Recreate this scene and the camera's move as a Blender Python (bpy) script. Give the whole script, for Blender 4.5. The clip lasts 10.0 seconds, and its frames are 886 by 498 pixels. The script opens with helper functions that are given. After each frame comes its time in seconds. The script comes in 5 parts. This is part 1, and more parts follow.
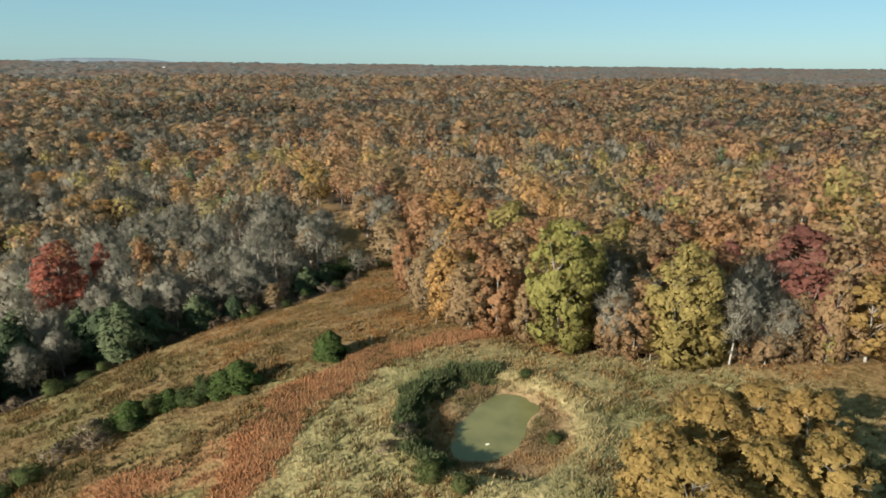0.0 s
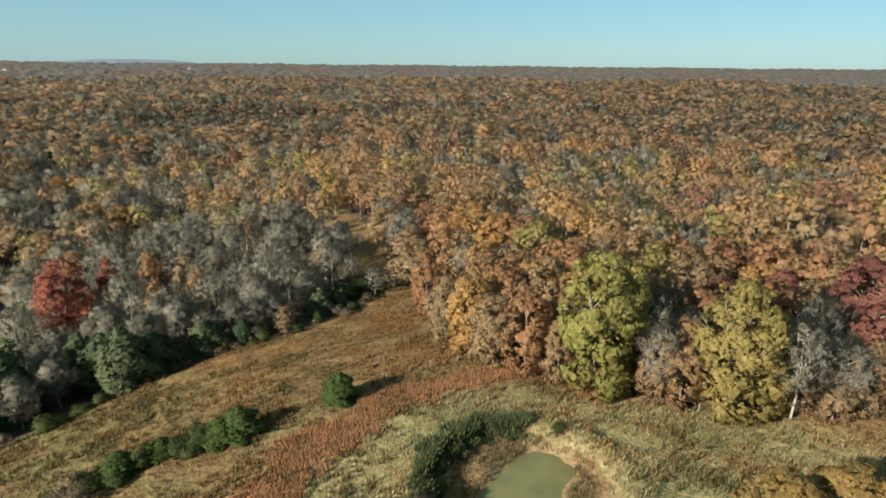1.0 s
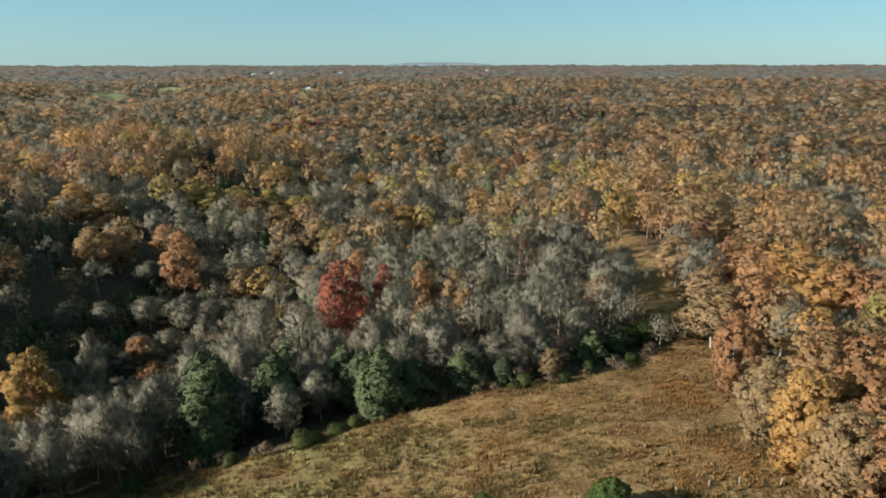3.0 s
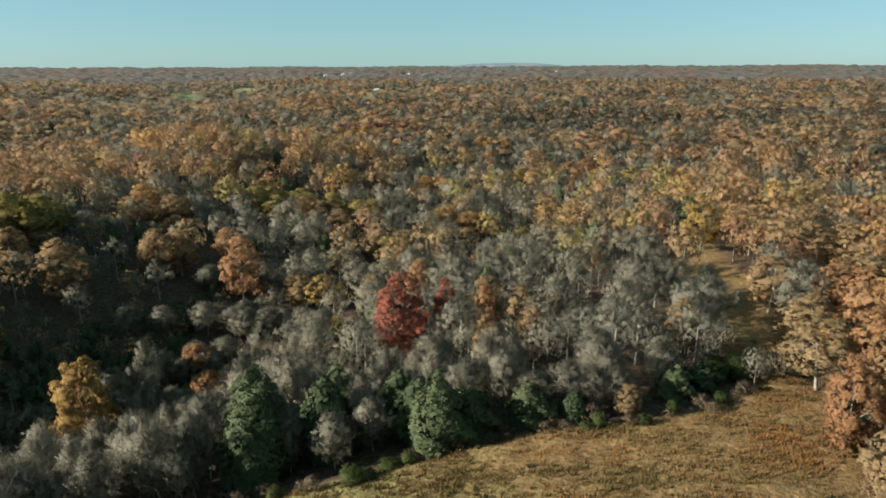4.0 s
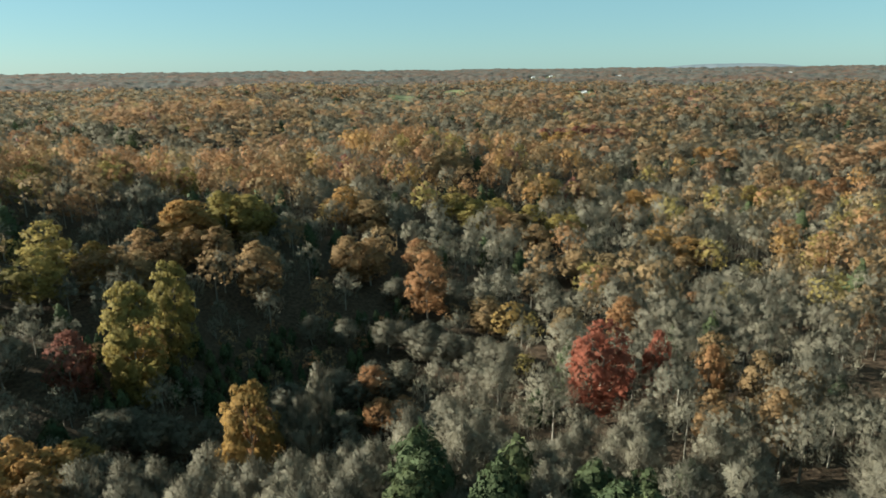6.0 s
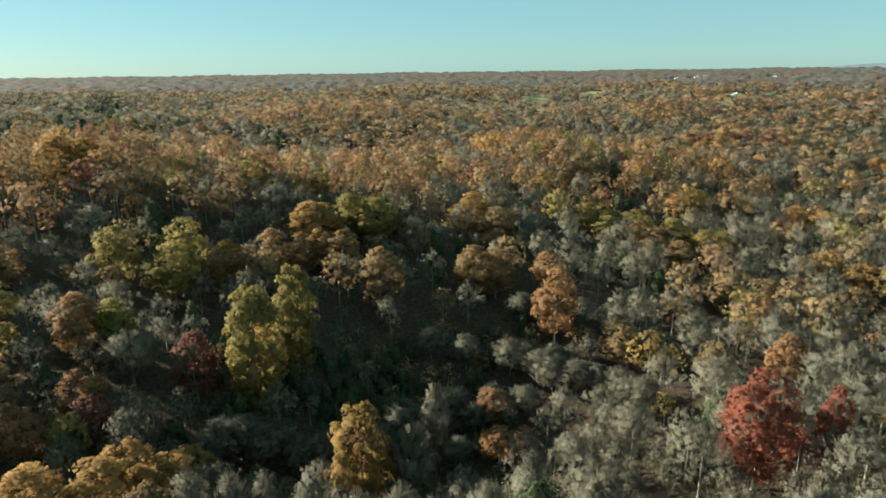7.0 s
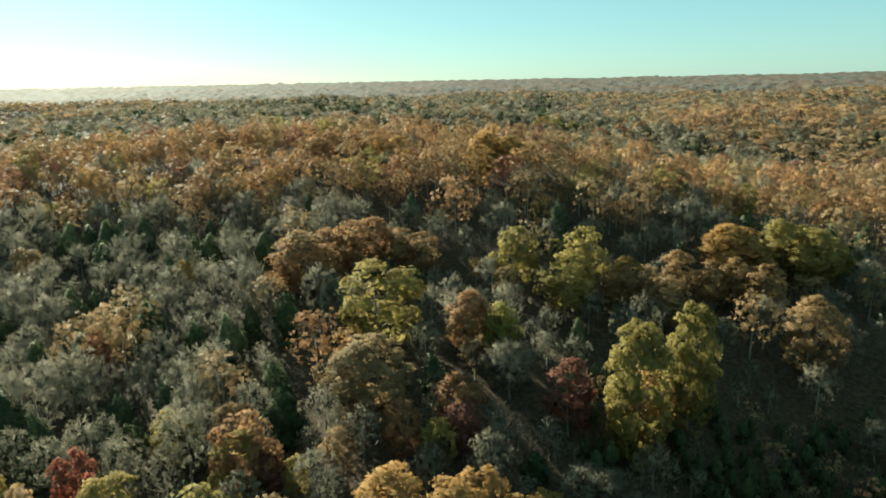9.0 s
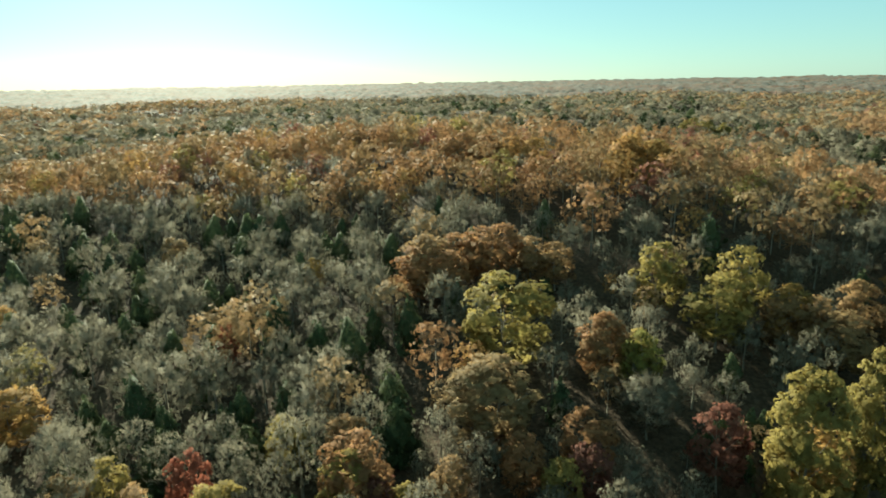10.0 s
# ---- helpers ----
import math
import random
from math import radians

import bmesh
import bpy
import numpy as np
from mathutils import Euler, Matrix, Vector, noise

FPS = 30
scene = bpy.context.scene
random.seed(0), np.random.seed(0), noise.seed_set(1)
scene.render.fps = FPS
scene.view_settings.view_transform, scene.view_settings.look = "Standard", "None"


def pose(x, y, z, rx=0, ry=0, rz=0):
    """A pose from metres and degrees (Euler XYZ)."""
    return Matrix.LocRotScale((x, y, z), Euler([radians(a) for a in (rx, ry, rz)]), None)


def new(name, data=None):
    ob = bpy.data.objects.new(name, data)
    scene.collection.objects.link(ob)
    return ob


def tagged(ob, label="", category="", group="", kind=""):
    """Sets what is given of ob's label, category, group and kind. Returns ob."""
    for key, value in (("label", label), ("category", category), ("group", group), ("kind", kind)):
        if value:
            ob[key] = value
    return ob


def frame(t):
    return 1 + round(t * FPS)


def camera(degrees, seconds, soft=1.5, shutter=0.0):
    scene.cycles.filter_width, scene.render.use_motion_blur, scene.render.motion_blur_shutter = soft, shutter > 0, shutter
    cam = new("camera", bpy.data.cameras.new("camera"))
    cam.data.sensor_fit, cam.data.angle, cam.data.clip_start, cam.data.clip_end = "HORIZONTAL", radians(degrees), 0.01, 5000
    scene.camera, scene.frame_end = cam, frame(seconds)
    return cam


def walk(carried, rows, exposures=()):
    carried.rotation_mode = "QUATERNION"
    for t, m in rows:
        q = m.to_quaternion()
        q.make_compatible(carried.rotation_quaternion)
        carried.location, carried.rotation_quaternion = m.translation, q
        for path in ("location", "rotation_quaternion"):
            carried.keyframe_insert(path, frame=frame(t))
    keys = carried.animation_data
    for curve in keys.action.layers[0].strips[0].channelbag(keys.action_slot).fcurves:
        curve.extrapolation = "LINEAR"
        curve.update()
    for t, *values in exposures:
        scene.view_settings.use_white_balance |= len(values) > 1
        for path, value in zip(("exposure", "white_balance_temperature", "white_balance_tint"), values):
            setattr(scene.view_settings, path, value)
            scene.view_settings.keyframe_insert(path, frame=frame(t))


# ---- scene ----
cam = camera(69.6, 10.0, soft=1.7)
# seconds, x, y, z, yaw, pitch, roll of the flight
ROWS = [
    (0.0, 0.0, 0.0, 48.0, -2.4, -16.12, -0.62),
    (0.5, 0.13, 6.06, 48.85, -2.12, -16.09, -0.6),
    (1.0, 0.06, 12.09, 49.75, -0.43, -16.09, -0.55),
    (1.2, -0.17, 14.43, 49.98, 2.46, -16.12, -0.46),
    (1.5, -0.74, 17.87, 50.27, 8.83, -16.15, -0.32),
    (2.0, -2.33, 23.38, 50.76, 18.96, -16.18, -0.07),
    (2.2, -3.07, 25.56, 50.86, 22.16, -16.17, -0.04),
    (3.3, -8.16, 37.34, 50.89, 25.3, -16.1, 0.1),
    (3.5, -9.27, 39.47, 50.88, 26.45, -16.08, 0.13),
    (4.0, -12.27, 44.79, 50.93, 30.47, -16.03, 0.24),
    (4.5, -15.7, 50.07, 50.99, 34.36, -15.97, 0.34),
    (5.0, -19.58, 55.22, 51.15, 38.37, -15.93, 0.45),
    (5.5, -24.03, 60.01, 51.24, 43.62, -15.83, 0.53),
    (5.7, -25.95, 61.83, 51.27, 45.52, -15.8, 0.56),
    (6.8, -37.47, 70.33, 51.38, 57.46, -15.57, 0.75),
    (7.0, -39.66, 71.52, 51.4, 60.14, -15.53, 0.78),
    (7.5, -45.13, 73.86, 51.47, 69.95, -15.36, 0.94),
    (8.0, -50.72, 75.29, 51.28, 79.71, -15.15, 1.05),
    (8.5, -56.23, 75.91, 51.2, 87.98, -14.99, 1.11),
    (9.0, -61.71, 75.59, 51.05, 96.1, -14.83, 1.12),
    (9.5, -67.04, 74.66, 51.04, 103.12, -14.73, 1.09),
    (10.0, -72.44, 73.34, 50.96, 108.07, -14.65, 1.07),
]
walk(cam, [(t, pose(x, y, z, 90 + pitch, 0, yaw) @ pose(0, 0, 0, 0, 0, -roll)) for t, x, y, z, yaw, pitch, roll in ROWS],
     exposures=[(0.0, 1.46, 6000, 5), (2.0, 1.46, 6000, 5), (5.5, 1.53, 6080, -1), (8.0, 1.7, 6250, -9), (10.0, 1.78, 6550, -15)])

# ---- light: low afternoon sun, clear sky ----
SUN_YAW, SUN_UP = 130.0, 21.5
world = bpy.data.worlds.new("sky")
scene.world = world
world.use_nodes = True
wn = world.node_tree.nodes
sky = wn.new("ShaderNodeTexSky")
sky.sky_type, sky.sun_disc = "NISHITA", False
sky.sun_elevation, sky.sun_rotation = radians(SUN_UP), radians(-SUN_YAW)
sky.altitude, sky.air_density, sky.dust_density, sky.ozone_density = 200, 0.9, 0.3, 4.0
wn["Background"].inputs["Strength"].default_value = 0.05
haze = wn.new("ShaderNodeMix")
haze.data_type = "RGBA"
haze.inputs[0].default_value = 0.62
haze.inputs[7].default_value = (2.3, 3.85, 3.85, 1)
world.node_tree.links.new(sky.outputs["Color"], haze.inputs[6])
world.node_tree.links.new(haze.outputs[2], wn["Background"].inputs["Color"])
sun = new("sun", bpy.data.lights.new("sun", "SUN"))
sun.data.energy, sun.data.angle, sun.data.color = 5.0, radians(0.6), (1.0, 0.905, 0.79)
sun.matrix_basis = pose(0, 0, 200, 90 - SUN_UP, 0, SUN_YAW + 180)


# ---- materials ----
def material(name, rough=0.85, metal=0.0):
    m = bpy.data.materials.new(name)
    m.use_nodes = True
    b = m.node_tree.nodes["Principled BSDF"]
    b.inputs["Roughness"].default_value, b.inputs["Metallic"].default_value = rough, metal
    b.inputs["Specular IOR Level"].default_value = 0.08
    return m, m.node_tree, b


def node(tree, kind, **values):
    n = tree.nodes.new(kind)
    for key, value in values.items():
        n.inputs[key.replace("_", " ")].default_value = value
    return n


def ramp(tree, fac, *stops):
    n = tree.nodes.new("ShaderNodeValToRGB")
    el = n.color_ramp.elements
    while len(el) < len(stops):
        el.new(0.5)
    for e, (p, c) in zip(el, stops):
        e.position, e.color = p, (*c, 1)
    tree.links.new(fac, n.inputs["Fac"])
    return n.outputs["Color"]


def mix(tree, a, b, fac, how="MIX"):
    n = tree.nodes.new("ShaderNodeMix")
    n.data_type, n.blend_type = "RGBA", how
    for sock, v in ((n.inputs[6], a), (n.inputs[7], b), (n.inputs[0], fac)):
        if isinstance(v, (int, float)):
            sock.default_value = v
        elif isinstance(v, tuple):
            sock.default_value = (*v, 1)
        else:
            tree.links.new(v, sock)
    return n.outputs[2]


def noise_tex(tree, scale, detail=3.0, coord="Object", stretch=1.0):
    c = tree.nodes.new("ShaderNodeTexCoord")
    n = node(tree, "ShaderNodeTexNoise", Scale=scale, Detail=detail)
    if stretch == 1.0:
        tree.links.new(c.outputs[coord], n.inputs["Vector"])
    else:
        m = node(tree, "ShaderNodeMapping", Scale=(1, 1, stretch))
        tree.links.new(c.outputs[coord], m.inputs["Vector"])
        tree.links.new(m.outputs[0], n.inputs["Vector"])
    return n.outputs["Fac"]


def leaf_material(name, colour, other, through_light=0.48, holes=0.46, fine=8.0, stretch=1.0, contrast=1.0):
    """Foliage: a tree's own tone, leaves that differ from clump to clump, and shaded gaps painted in the colour."""
    m, tree, b = material(name, 0.75)
    own = tree.nodes.new("ShaderNodeObjectInfo").outputs["Random"]
    att = tree.nodes.new("ShaderNodeAttribute")
    att.attribute_name = "tone"
    add = tree.nodes.new("ShaderNodeMath")
    add.operation = "ADD"
    tree.links.new(own, add.inputs[0])
    tree.links.new(att.outputs["Fac"], add.inputs[1])
    fr = tree.nodes.new("ShaderNodeMath")
    fr.operation = "FRACT"
    tree.links.new(add.outputs[0], fr.inputs[0])
    base = mix(tree, colour, other, fr.outputs[0])
    isl = tree.nodes.new("ShaderNodeNewGeometry").outputs["Random Per Island"]
    lo, hi = 1 - 0.13 * contrast, 1 + 0.13 * contrast
    bright = ramp(tree, isl, (0.0, (lo, lo, lo)), (0.6, (1.0, 1.0, 1.0)), (1.0, (hi, hi, hi * 0.95)))
    col = mix(tree, base, bright, 1.0, "MULTIPLY")
    leaf_gaps = noise_tex(tree, 1.1, 5)
    # noise patches darken the leaf colour, for shaded gaps between leaves
    col = mix(tree, col, ramp(tree, leaf_gaps, (0.36, (1 - 0.24 * contrast,) * 3), (0.5, (0.98, 0.98, 0.98)), (0.64, (1 + 0.16 * contrast,) * 3)), 1.0, "MULTIPLY")
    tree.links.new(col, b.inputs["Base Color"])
    bump = node(tree, "ShaderNodeBump", Strength=0.25, Distance=0.25)
    tree.links.new(leaf_gaps, bump.inputs["Height"])
    tree.links.new(bump.outputs[0], b.inputs["Normal"])
    tr = tree.nodes.new("ShaderNodeBsdfTranslucent")
    tree.links.new(col, tr.inputs["Color"])
    ms = tree.nodes.new("ShaderNodeMixShader")
    ms.inputs[0].default_value = through_light
    tree.links.new(b.outputs[0], ms.inputs[1])
    tree.links.new(tr.outputs[0], ms.inputs[2])
    if holes:
        gap = tree.nodes.new("ShaderNodeMath")
        gap.operation = "GREATER_THAN"
        gap.inputs[1].default_value = holes
        tree.links.new(noise_tex(tree, fine, 3, "Object", stretch), gap.inputs[0])
        lace = tree.nodes.new("ShaderNodeMixShader")
        tree.links.new(gap.outputs[0], lace.inputs[0])
        tree.links.new(tree.nodes.new("ShaderNodeBsdfTransparent").outputs[0], lace.inputs[1])
        tree.links.new(ms.outputs[0], lace.inputs[2])
        ms = lace
    tree.links.new(ms.outputs[0], tree.nodes["Material Output"].inputs["Surface"])
    return m


def bark_material(name, dark, light):
    m, tree, b = material(name, 0.9)
    tree.links.new(ramp(tree, noise_tex(tree, 3.0, 5), (0.3, dark), (0.7, light)), b.inputs["Base Color"])
    bump = node(tree, "ShaderNodeBump", Strength=0.6, Distance=0.05)
    tree.links.new(noise_tex(tree, 9.0, 4), bump.inputs["Height"])
    tree.links.new(bump.outputs[0], b.inputs["Normal"])
    return m


TONES = {
    "rust": ((0.285, 0.152, 0.076), (0.34, 0.186, 0.088)),
    "orange": ((0.37, 0.205, 0.078), (0.39, 0.235, 0.086)),
    "tan": ((0.268, 0.190, 0.102), (0.285, 0.184, 0.092)),
    "gold": ((0.31, 0.198, 0.066), (0.275, 0.168, 0.060)),
    "brown": ((0.26, 0.176, 0.092), (0.295, 0.180, 0.088)),
    "yellow": ((0.30, 0.205, 0.068), (0.285, 0.18, 0.062)),
    "olive": ((0.25, 0.198, 0.066), (0.29, 0.216, 0.072)),
    "green": ((0.195, 0.182, 0.054), (0.235, 0.205, 0.060)),
    "red": ((0.285, 0.096, 0.060), (0.25, 0.088, 0.058)),
    "crimson": ((0.215, 0.088, 0.062), (0.18, 0.080, 0.062)),
    "bare": ((0.184, 0.166, 0.124), (0.225, 0.199, 0.145)),
    "cedar": ((0.046, 0.062, 0.030), (0.078, 0.09, 0.042)),
    "shrub": ((0.046, 0.062, 0.021), (0.085, 0.095, 0.031)),
    "juniper": ((0.058, 0.085, 0.024), (0.082, 0.108, 0.03)),
    "brush": ((0.22, 0.17, 0.115), (0.27, 0.20, 0.13)),
}
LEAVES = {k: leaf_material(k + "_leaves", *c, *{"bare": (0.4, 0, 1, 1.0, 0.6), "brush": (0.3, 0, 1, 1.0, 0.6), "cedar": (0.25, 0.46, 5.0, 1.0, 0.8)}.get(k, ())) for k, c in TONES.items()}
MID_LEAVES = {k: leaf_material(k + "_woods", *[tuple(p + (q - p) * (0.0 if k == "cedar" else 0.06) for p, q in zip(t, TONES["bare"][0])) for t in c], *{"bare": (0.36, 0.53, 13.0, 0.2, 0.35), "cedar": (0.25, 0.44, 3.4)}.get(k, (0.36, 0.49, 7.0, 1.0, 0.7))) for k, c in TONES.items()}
# far leaf colours are greyed towards bare twigs, painting in the haze
HAZE_MIX = {"bare": 0.0, "cedar": 0.0}
FAR_LEAVES = {k: leaf_material(k + "_far_woods", *[tuple((0.9 if k == "bare" else 0.95) * p + (q - p) * HAZE_MIX.get(k, 0.22) for p, q in zip(t, TONES["bare"][0])) for t in c],
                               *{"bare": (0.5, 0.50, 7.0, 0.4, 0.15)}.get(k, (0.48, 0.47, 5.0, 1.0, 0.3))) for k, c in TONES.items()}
BARK = bark_material("grey_bark", (0.14, 0.12, 0.095), (0.30, 0.27, 0.22))
PALE_BARK = bark_material("pale_bark", (0.18, 0.155, 0.12), (0.33, 0.29, 0.23))


# ---- lie of the land ----
# x, y, reach and height of the swells and hollows
SWELLS = [
    (0, 40, 140, 23.0),
    (-155, 180, 80, -7.1),
    (-160, 60, 90, 2.7),
    (-334, 75, 90, 28.9),
    (-200, 40, 60, 0.5),
    (-140, 0, 80, -15.5),
    (-8, 195, 60, -4.0),
    (60, 130, 90, 1.7),
    (-100, 171, 60, -1.8),
    (-262, 213, 90, 2.3),
    (-50, 90, 50, -1.9),
    (-184, 336, 110, -10.5),
    (120, 250, 140, -1.6),
    (-150, 129, 38, -19.0),
    (-190, 86, 30, 5.0),
    (-10, 100, 35, 5.3),
    (40, 95, 40, -5.4),
    (-60, 110, 35, -1.5),
    (250, 120, 130, 23.2),
    (-180, 150, 30, -1.3),
    (-230, 100, 40, -4.4),
    (-40, 275, 50, 10.5),
    (-415, -70, 85, 25.0),
    (-355, -200, 80, 15.0),
]
RIDGES = [
    (-345, 325, 62, 19.6),
    (-370, 545, 65, 8.0),
    (-72, 356, 42, 8.1),
    (131, 408, 50, 8.3),
    (157, 344, 42, -9.4),
    (-132, 290, 34, -7.8),
    (-180, 463, 50, -4.6),
    (-316, -5, 40, 1.6),
    (-169, 310, 36, 6.5),
    (136, 747, 90, -7.3),
    (-262, 62, 40, -4.4),
    (-295, -45, 35, -5.1),
]
FIELD = [(-97, 84), (-93, 100), (-76, 112), (-60, 129), (-49, 140), (-35, 147), (-24, 158), (-16, 175), (-24, 193), (-38, 228),
         (-44, 246), (-55, 290), (-45, 295), (-33, 268), (-22, 240), (-14, 212), (-6, 180), (7, 124), (17, 113), (27, 105),
         (33, 101), (52, 96), (69, 93), (130, 92), (130, -60), (-70, -60), (-92, 20)]
POND = (10.5, 77.0)
POOL = (10.9, 78.6)
WATER = -0.35


def wave(x, y, seed, size):
    """Smooth random field of about -1 to 1, with swells of that size in metres."""
    r = np.random.RandomState(seed)
    out = 0.0
    for k in range(9):
        a, ph, s = r.uniform(0, 2 * math.pi), r.uniform(0, 2 * math.pi), size * r.uniform(0.7, 1.8)
        out = out + np.sin((x * math.cos(a) + y * math.sin(a)) * 2 * math.pi / s + ph)
    return out / 3.4


def pool(x, y):
    """How far out a place lies from the pond's middle: 1 on its shore, an uneven oval with its long axis up the slope."""
    a = math.radians(59)
    dx, dy = x - POOL[0], y - POOL[1]
    u, v = dx * math.cos(a) + dy * math.sin(a), dy * math.cos(a) - dx * math.sin(a)
    t = np.arctan2(v, u)
    return np.hypot(u / 9.6, v / 4.7) / (1 + 0.07 * np.sin(2 * t + 1) + 0.06 * np.sin(3 * t + 2.2) + 0.03 * np.sin(7 * t))


def ground_z(x, y):
    x, y = np.asarray(x, float), np.asarray(y, float)
    z = np.full_like(x, -22.0)
    for a, b, s, h in SWELLS + RIDGES:
        z = z + h * np.exp(-((x - a) ** 2 + (y - b) ** 2) / (2 * s * s))
    r = np.hypot(x, y - 60)
    far = np.clip((r - 330) / 500, 0, 1) * (1 - 0.8 * np.clip((r - 1300) / 1500, 0, 1))
    z = z + far * (13.0 * wave(x, y, 5, 560) + 8.0 * wave(x, y, 6, 260))
    z = z + np.clip((r - 1200) / 3600, 0, 1) ** 1.3 * 61
    # the hollow of the pond
    d = np.hypot((x - POND[0]) * 0.95, (y - POND[1]) * 0.8) + 0.8 * wave(x, y, 8, 14)
    z = z - 2.3 / (1 + np.exp(np.minimum((d - 9.0) * 1.1, 60))) + 0.7 * np.exp(-((d - 12.5) / 2.2) ** 2)
    # its bed and its margin
    f = pool(x, y)
    share = np.clip((11.5 - d) / 2.5, 0, 1)
    return z + share * (WATER + np.clip((f - 1) * 2.0, -0.7, 0.45) - z)


def in_field(x, y):
    x, y = np.asarray(x, float), np.asarray(y, float)
    inside = np.zeros(x.shape, bool)
    for (x0, y0), (x1, y1) in zip(FIELD, FIELD[1:] + FIELD[:1]):
        cross = (y0 > y) != (y1 > y)
        with np.errstate(divide="ignore", invalid="ignore"):
            inside ^= cross & (x < (x1 - x0) * (y - y0) / (y1 - y0 + 1e-9) + x0)
    return inside


def mesh_of(name, verts, faces, mats, index=None, tone=None, smooth=False, normals=None):
    """A mesh from arrays: verts (n, 3), faces (m, k) of one size k; normals (n, 3) round off a crown of leaves."""
    me = bpy.data.meshes.new(name)
    verts, faces = np.asarray(verts, np.float32), np.asarray(faces, np.int32)
    n, k = faces.shape
    me.vertices.add(len(verts))
    me.vertices.foreach_set("co", verts.ravel())
    me.loops.add(n * k)
    me.loops.foreach_set("vertex_index", faces.ravel())
    me.polygons.add(n)
    me.polygons.foreach_set("loop_start", np.arange(0, n * k, k, dtype=np.int32))
    for m in mats:
        me.materials.append(m)
    if index is not None:
        me.polygons.foreach_set("material_index", np.asarray(index, np.int32))
    if smooth or normals is not None:
        me.polygons.foreach_set("use_smooth", np.ones(n, bool))
    if tone is not None:
        at = me.attributes.new("tone", "FLOAT", "POINT")
        at.data.foreach_set("value", np.asarray(tone, np.float32))
    me.update(calc_edges=True)
    if normals is not None:
        at = me.attributes.new("custom_normal", "FLOAT_VECTOR", "POINT")
        at.data.foreach_set("vector", np.asarray(normals, np.float32).ravel())
        me.update()
    return me


def grid_faces(ny, nx):
    i = np.arange((ny - 1) * nx).reshape(ny - 1, nx)[:, :-1].ravel()
    return np.stack([i, i + 1, i + nx + 1, i + nx], 1)


# ---- ground: one sheet to the horizon ----
def ground_material():
    m, tree, b = material("meadow_and_leaf_litter", 0.95)
    fine, broad = noise_tex(tree, 0.9, 6), noise_tex(tree, 0.06, 4)
    grass = ramp(tree, fine, (0.25, (0.08, 0.050, 0.021)), (0.5, (0.142, 0.090, 0.038)), (0.75, (0.195, 0.128, 0.056)))
    green = ramp(tree, fine, (0.3, (0.09, 0.08, 0.028)), (0.7, (0.20, 0.165, 0.065)))
    grass = mix(tree, grass, green, ramp(tree, broad, (0.44, (0, 0, 0)), (0.6, (0.85, 0.85, 0.85))))
    red = ramp(tree, fine, (0.3, (0.25, 0.122, 0.056)), (0.7, (0.39, 0.195, 0.092)))
    pale = ramp(tree, fine, (0.25, (0.14, 0.113, 0.046)), (0.6, (0.25, 0.20, 0.088)), (0.8, (0.34, 0.27, 0.135)))
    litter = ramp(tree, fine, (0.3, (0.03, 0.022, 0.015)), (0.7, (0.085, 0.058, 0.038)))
    mud = ramp(tree, fine, (0.3, (0.16, 0.10, 0.05)), (0.7, (0.27, 0.18, 0.09)))
    gold = ramp(tree, fine, (0.25, (0.10, 0.062, 0.026)), (0.5, (0.175, 0.106, 0.046)), (0.75, (0.245, 0.152, 0.07)))
    col = grass
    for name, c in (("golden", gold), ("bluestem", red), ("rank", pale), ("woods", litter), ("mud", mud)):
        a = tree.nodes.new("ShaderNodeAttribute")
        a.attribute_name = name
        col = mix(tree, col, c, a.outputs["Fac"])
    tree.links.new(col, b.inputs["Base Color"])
    bump = node(tree, "ShaderNodeBump", Strength=1.0, Distance=0.35)
    tree.links.new(noise_tex(tree, 1.6, 6), bump.inputs["Height"])
    tree.links.new(bump.outputs[0], b.inputs["Normal"])
    return m


def soft(v, lo, hi):
    t = np.clip((v - lo) / (hi - lo), 0, 1)
    return t * t * (3 - 2 * t)


def bluestem(x, y):
    """The red band of bluestem grass that bends down the slope."""
    line = [(11, 110, 2.6), (-1, 104, 3.8), (-10, 96.5, 4.4), (-16.5, 88, 5.0), (-19.5, 79, 5.4), (-21, 70, 3.2), (-24, 62, 2.0)]
    best = np.full(np.shape(x), -9.0)
    for (x0, y0, w0), (x1, y1, w1) in zip(line, line[1:]):
        dx, dy = x1 - x0, y1 - y0
        f = np.clip(((x - x0) * dx + (y - y0) * dy) / (dx * dx + dy * dy), 0, 1)
        best = np.maximum(best, w0 + (w1 - w0) * f - np.hypot(x - x0 - f * dx, y - y0 - f * dy))
    patch = 3.6 - np.hypot((x + 33) * 0.5, y - 71)
    best = np.maximum(best, patch * 0.6) + 1.2 * wave(x, y, 14, 12) + 0.8 * wave(x, y, 15, 4.5)
    return soft(best, -1.8, 2.0)


def rank(x, y):
    """The pale rank grass round the pond."""
    d = np.hypot((x - 22) * 0.62, y - 77) + 3 * wave(x, y, 12, 25)
    return soft(33 - d, 0, 14)


def golden(x, y):
    """The golden grass high on the meadow, towards the woods."""
    return soft(y + 0.6 * x + 9 * wave(x, y, 17, 22), 78, 104)


def pond_distance(x, y):
    return np.hypot((x - POND[0]) * 0.95, (y - POND[1]) * 0.8) + 0.8 * wave(x, y, 8, 14)


def steps(lo, hi, step, grow, limit):
    out = list(np.arange(lo, hi + step / 2, step))
    s, v = step, out[-1]
    while v < limit:
        s *= grow
        v += s
        out.append(v)
    s, v, low = step, out[0], []
    while v > -limit:
        s *= grow
        v -= s
        low.append(v)
    return np.array(low[::-1] + out)


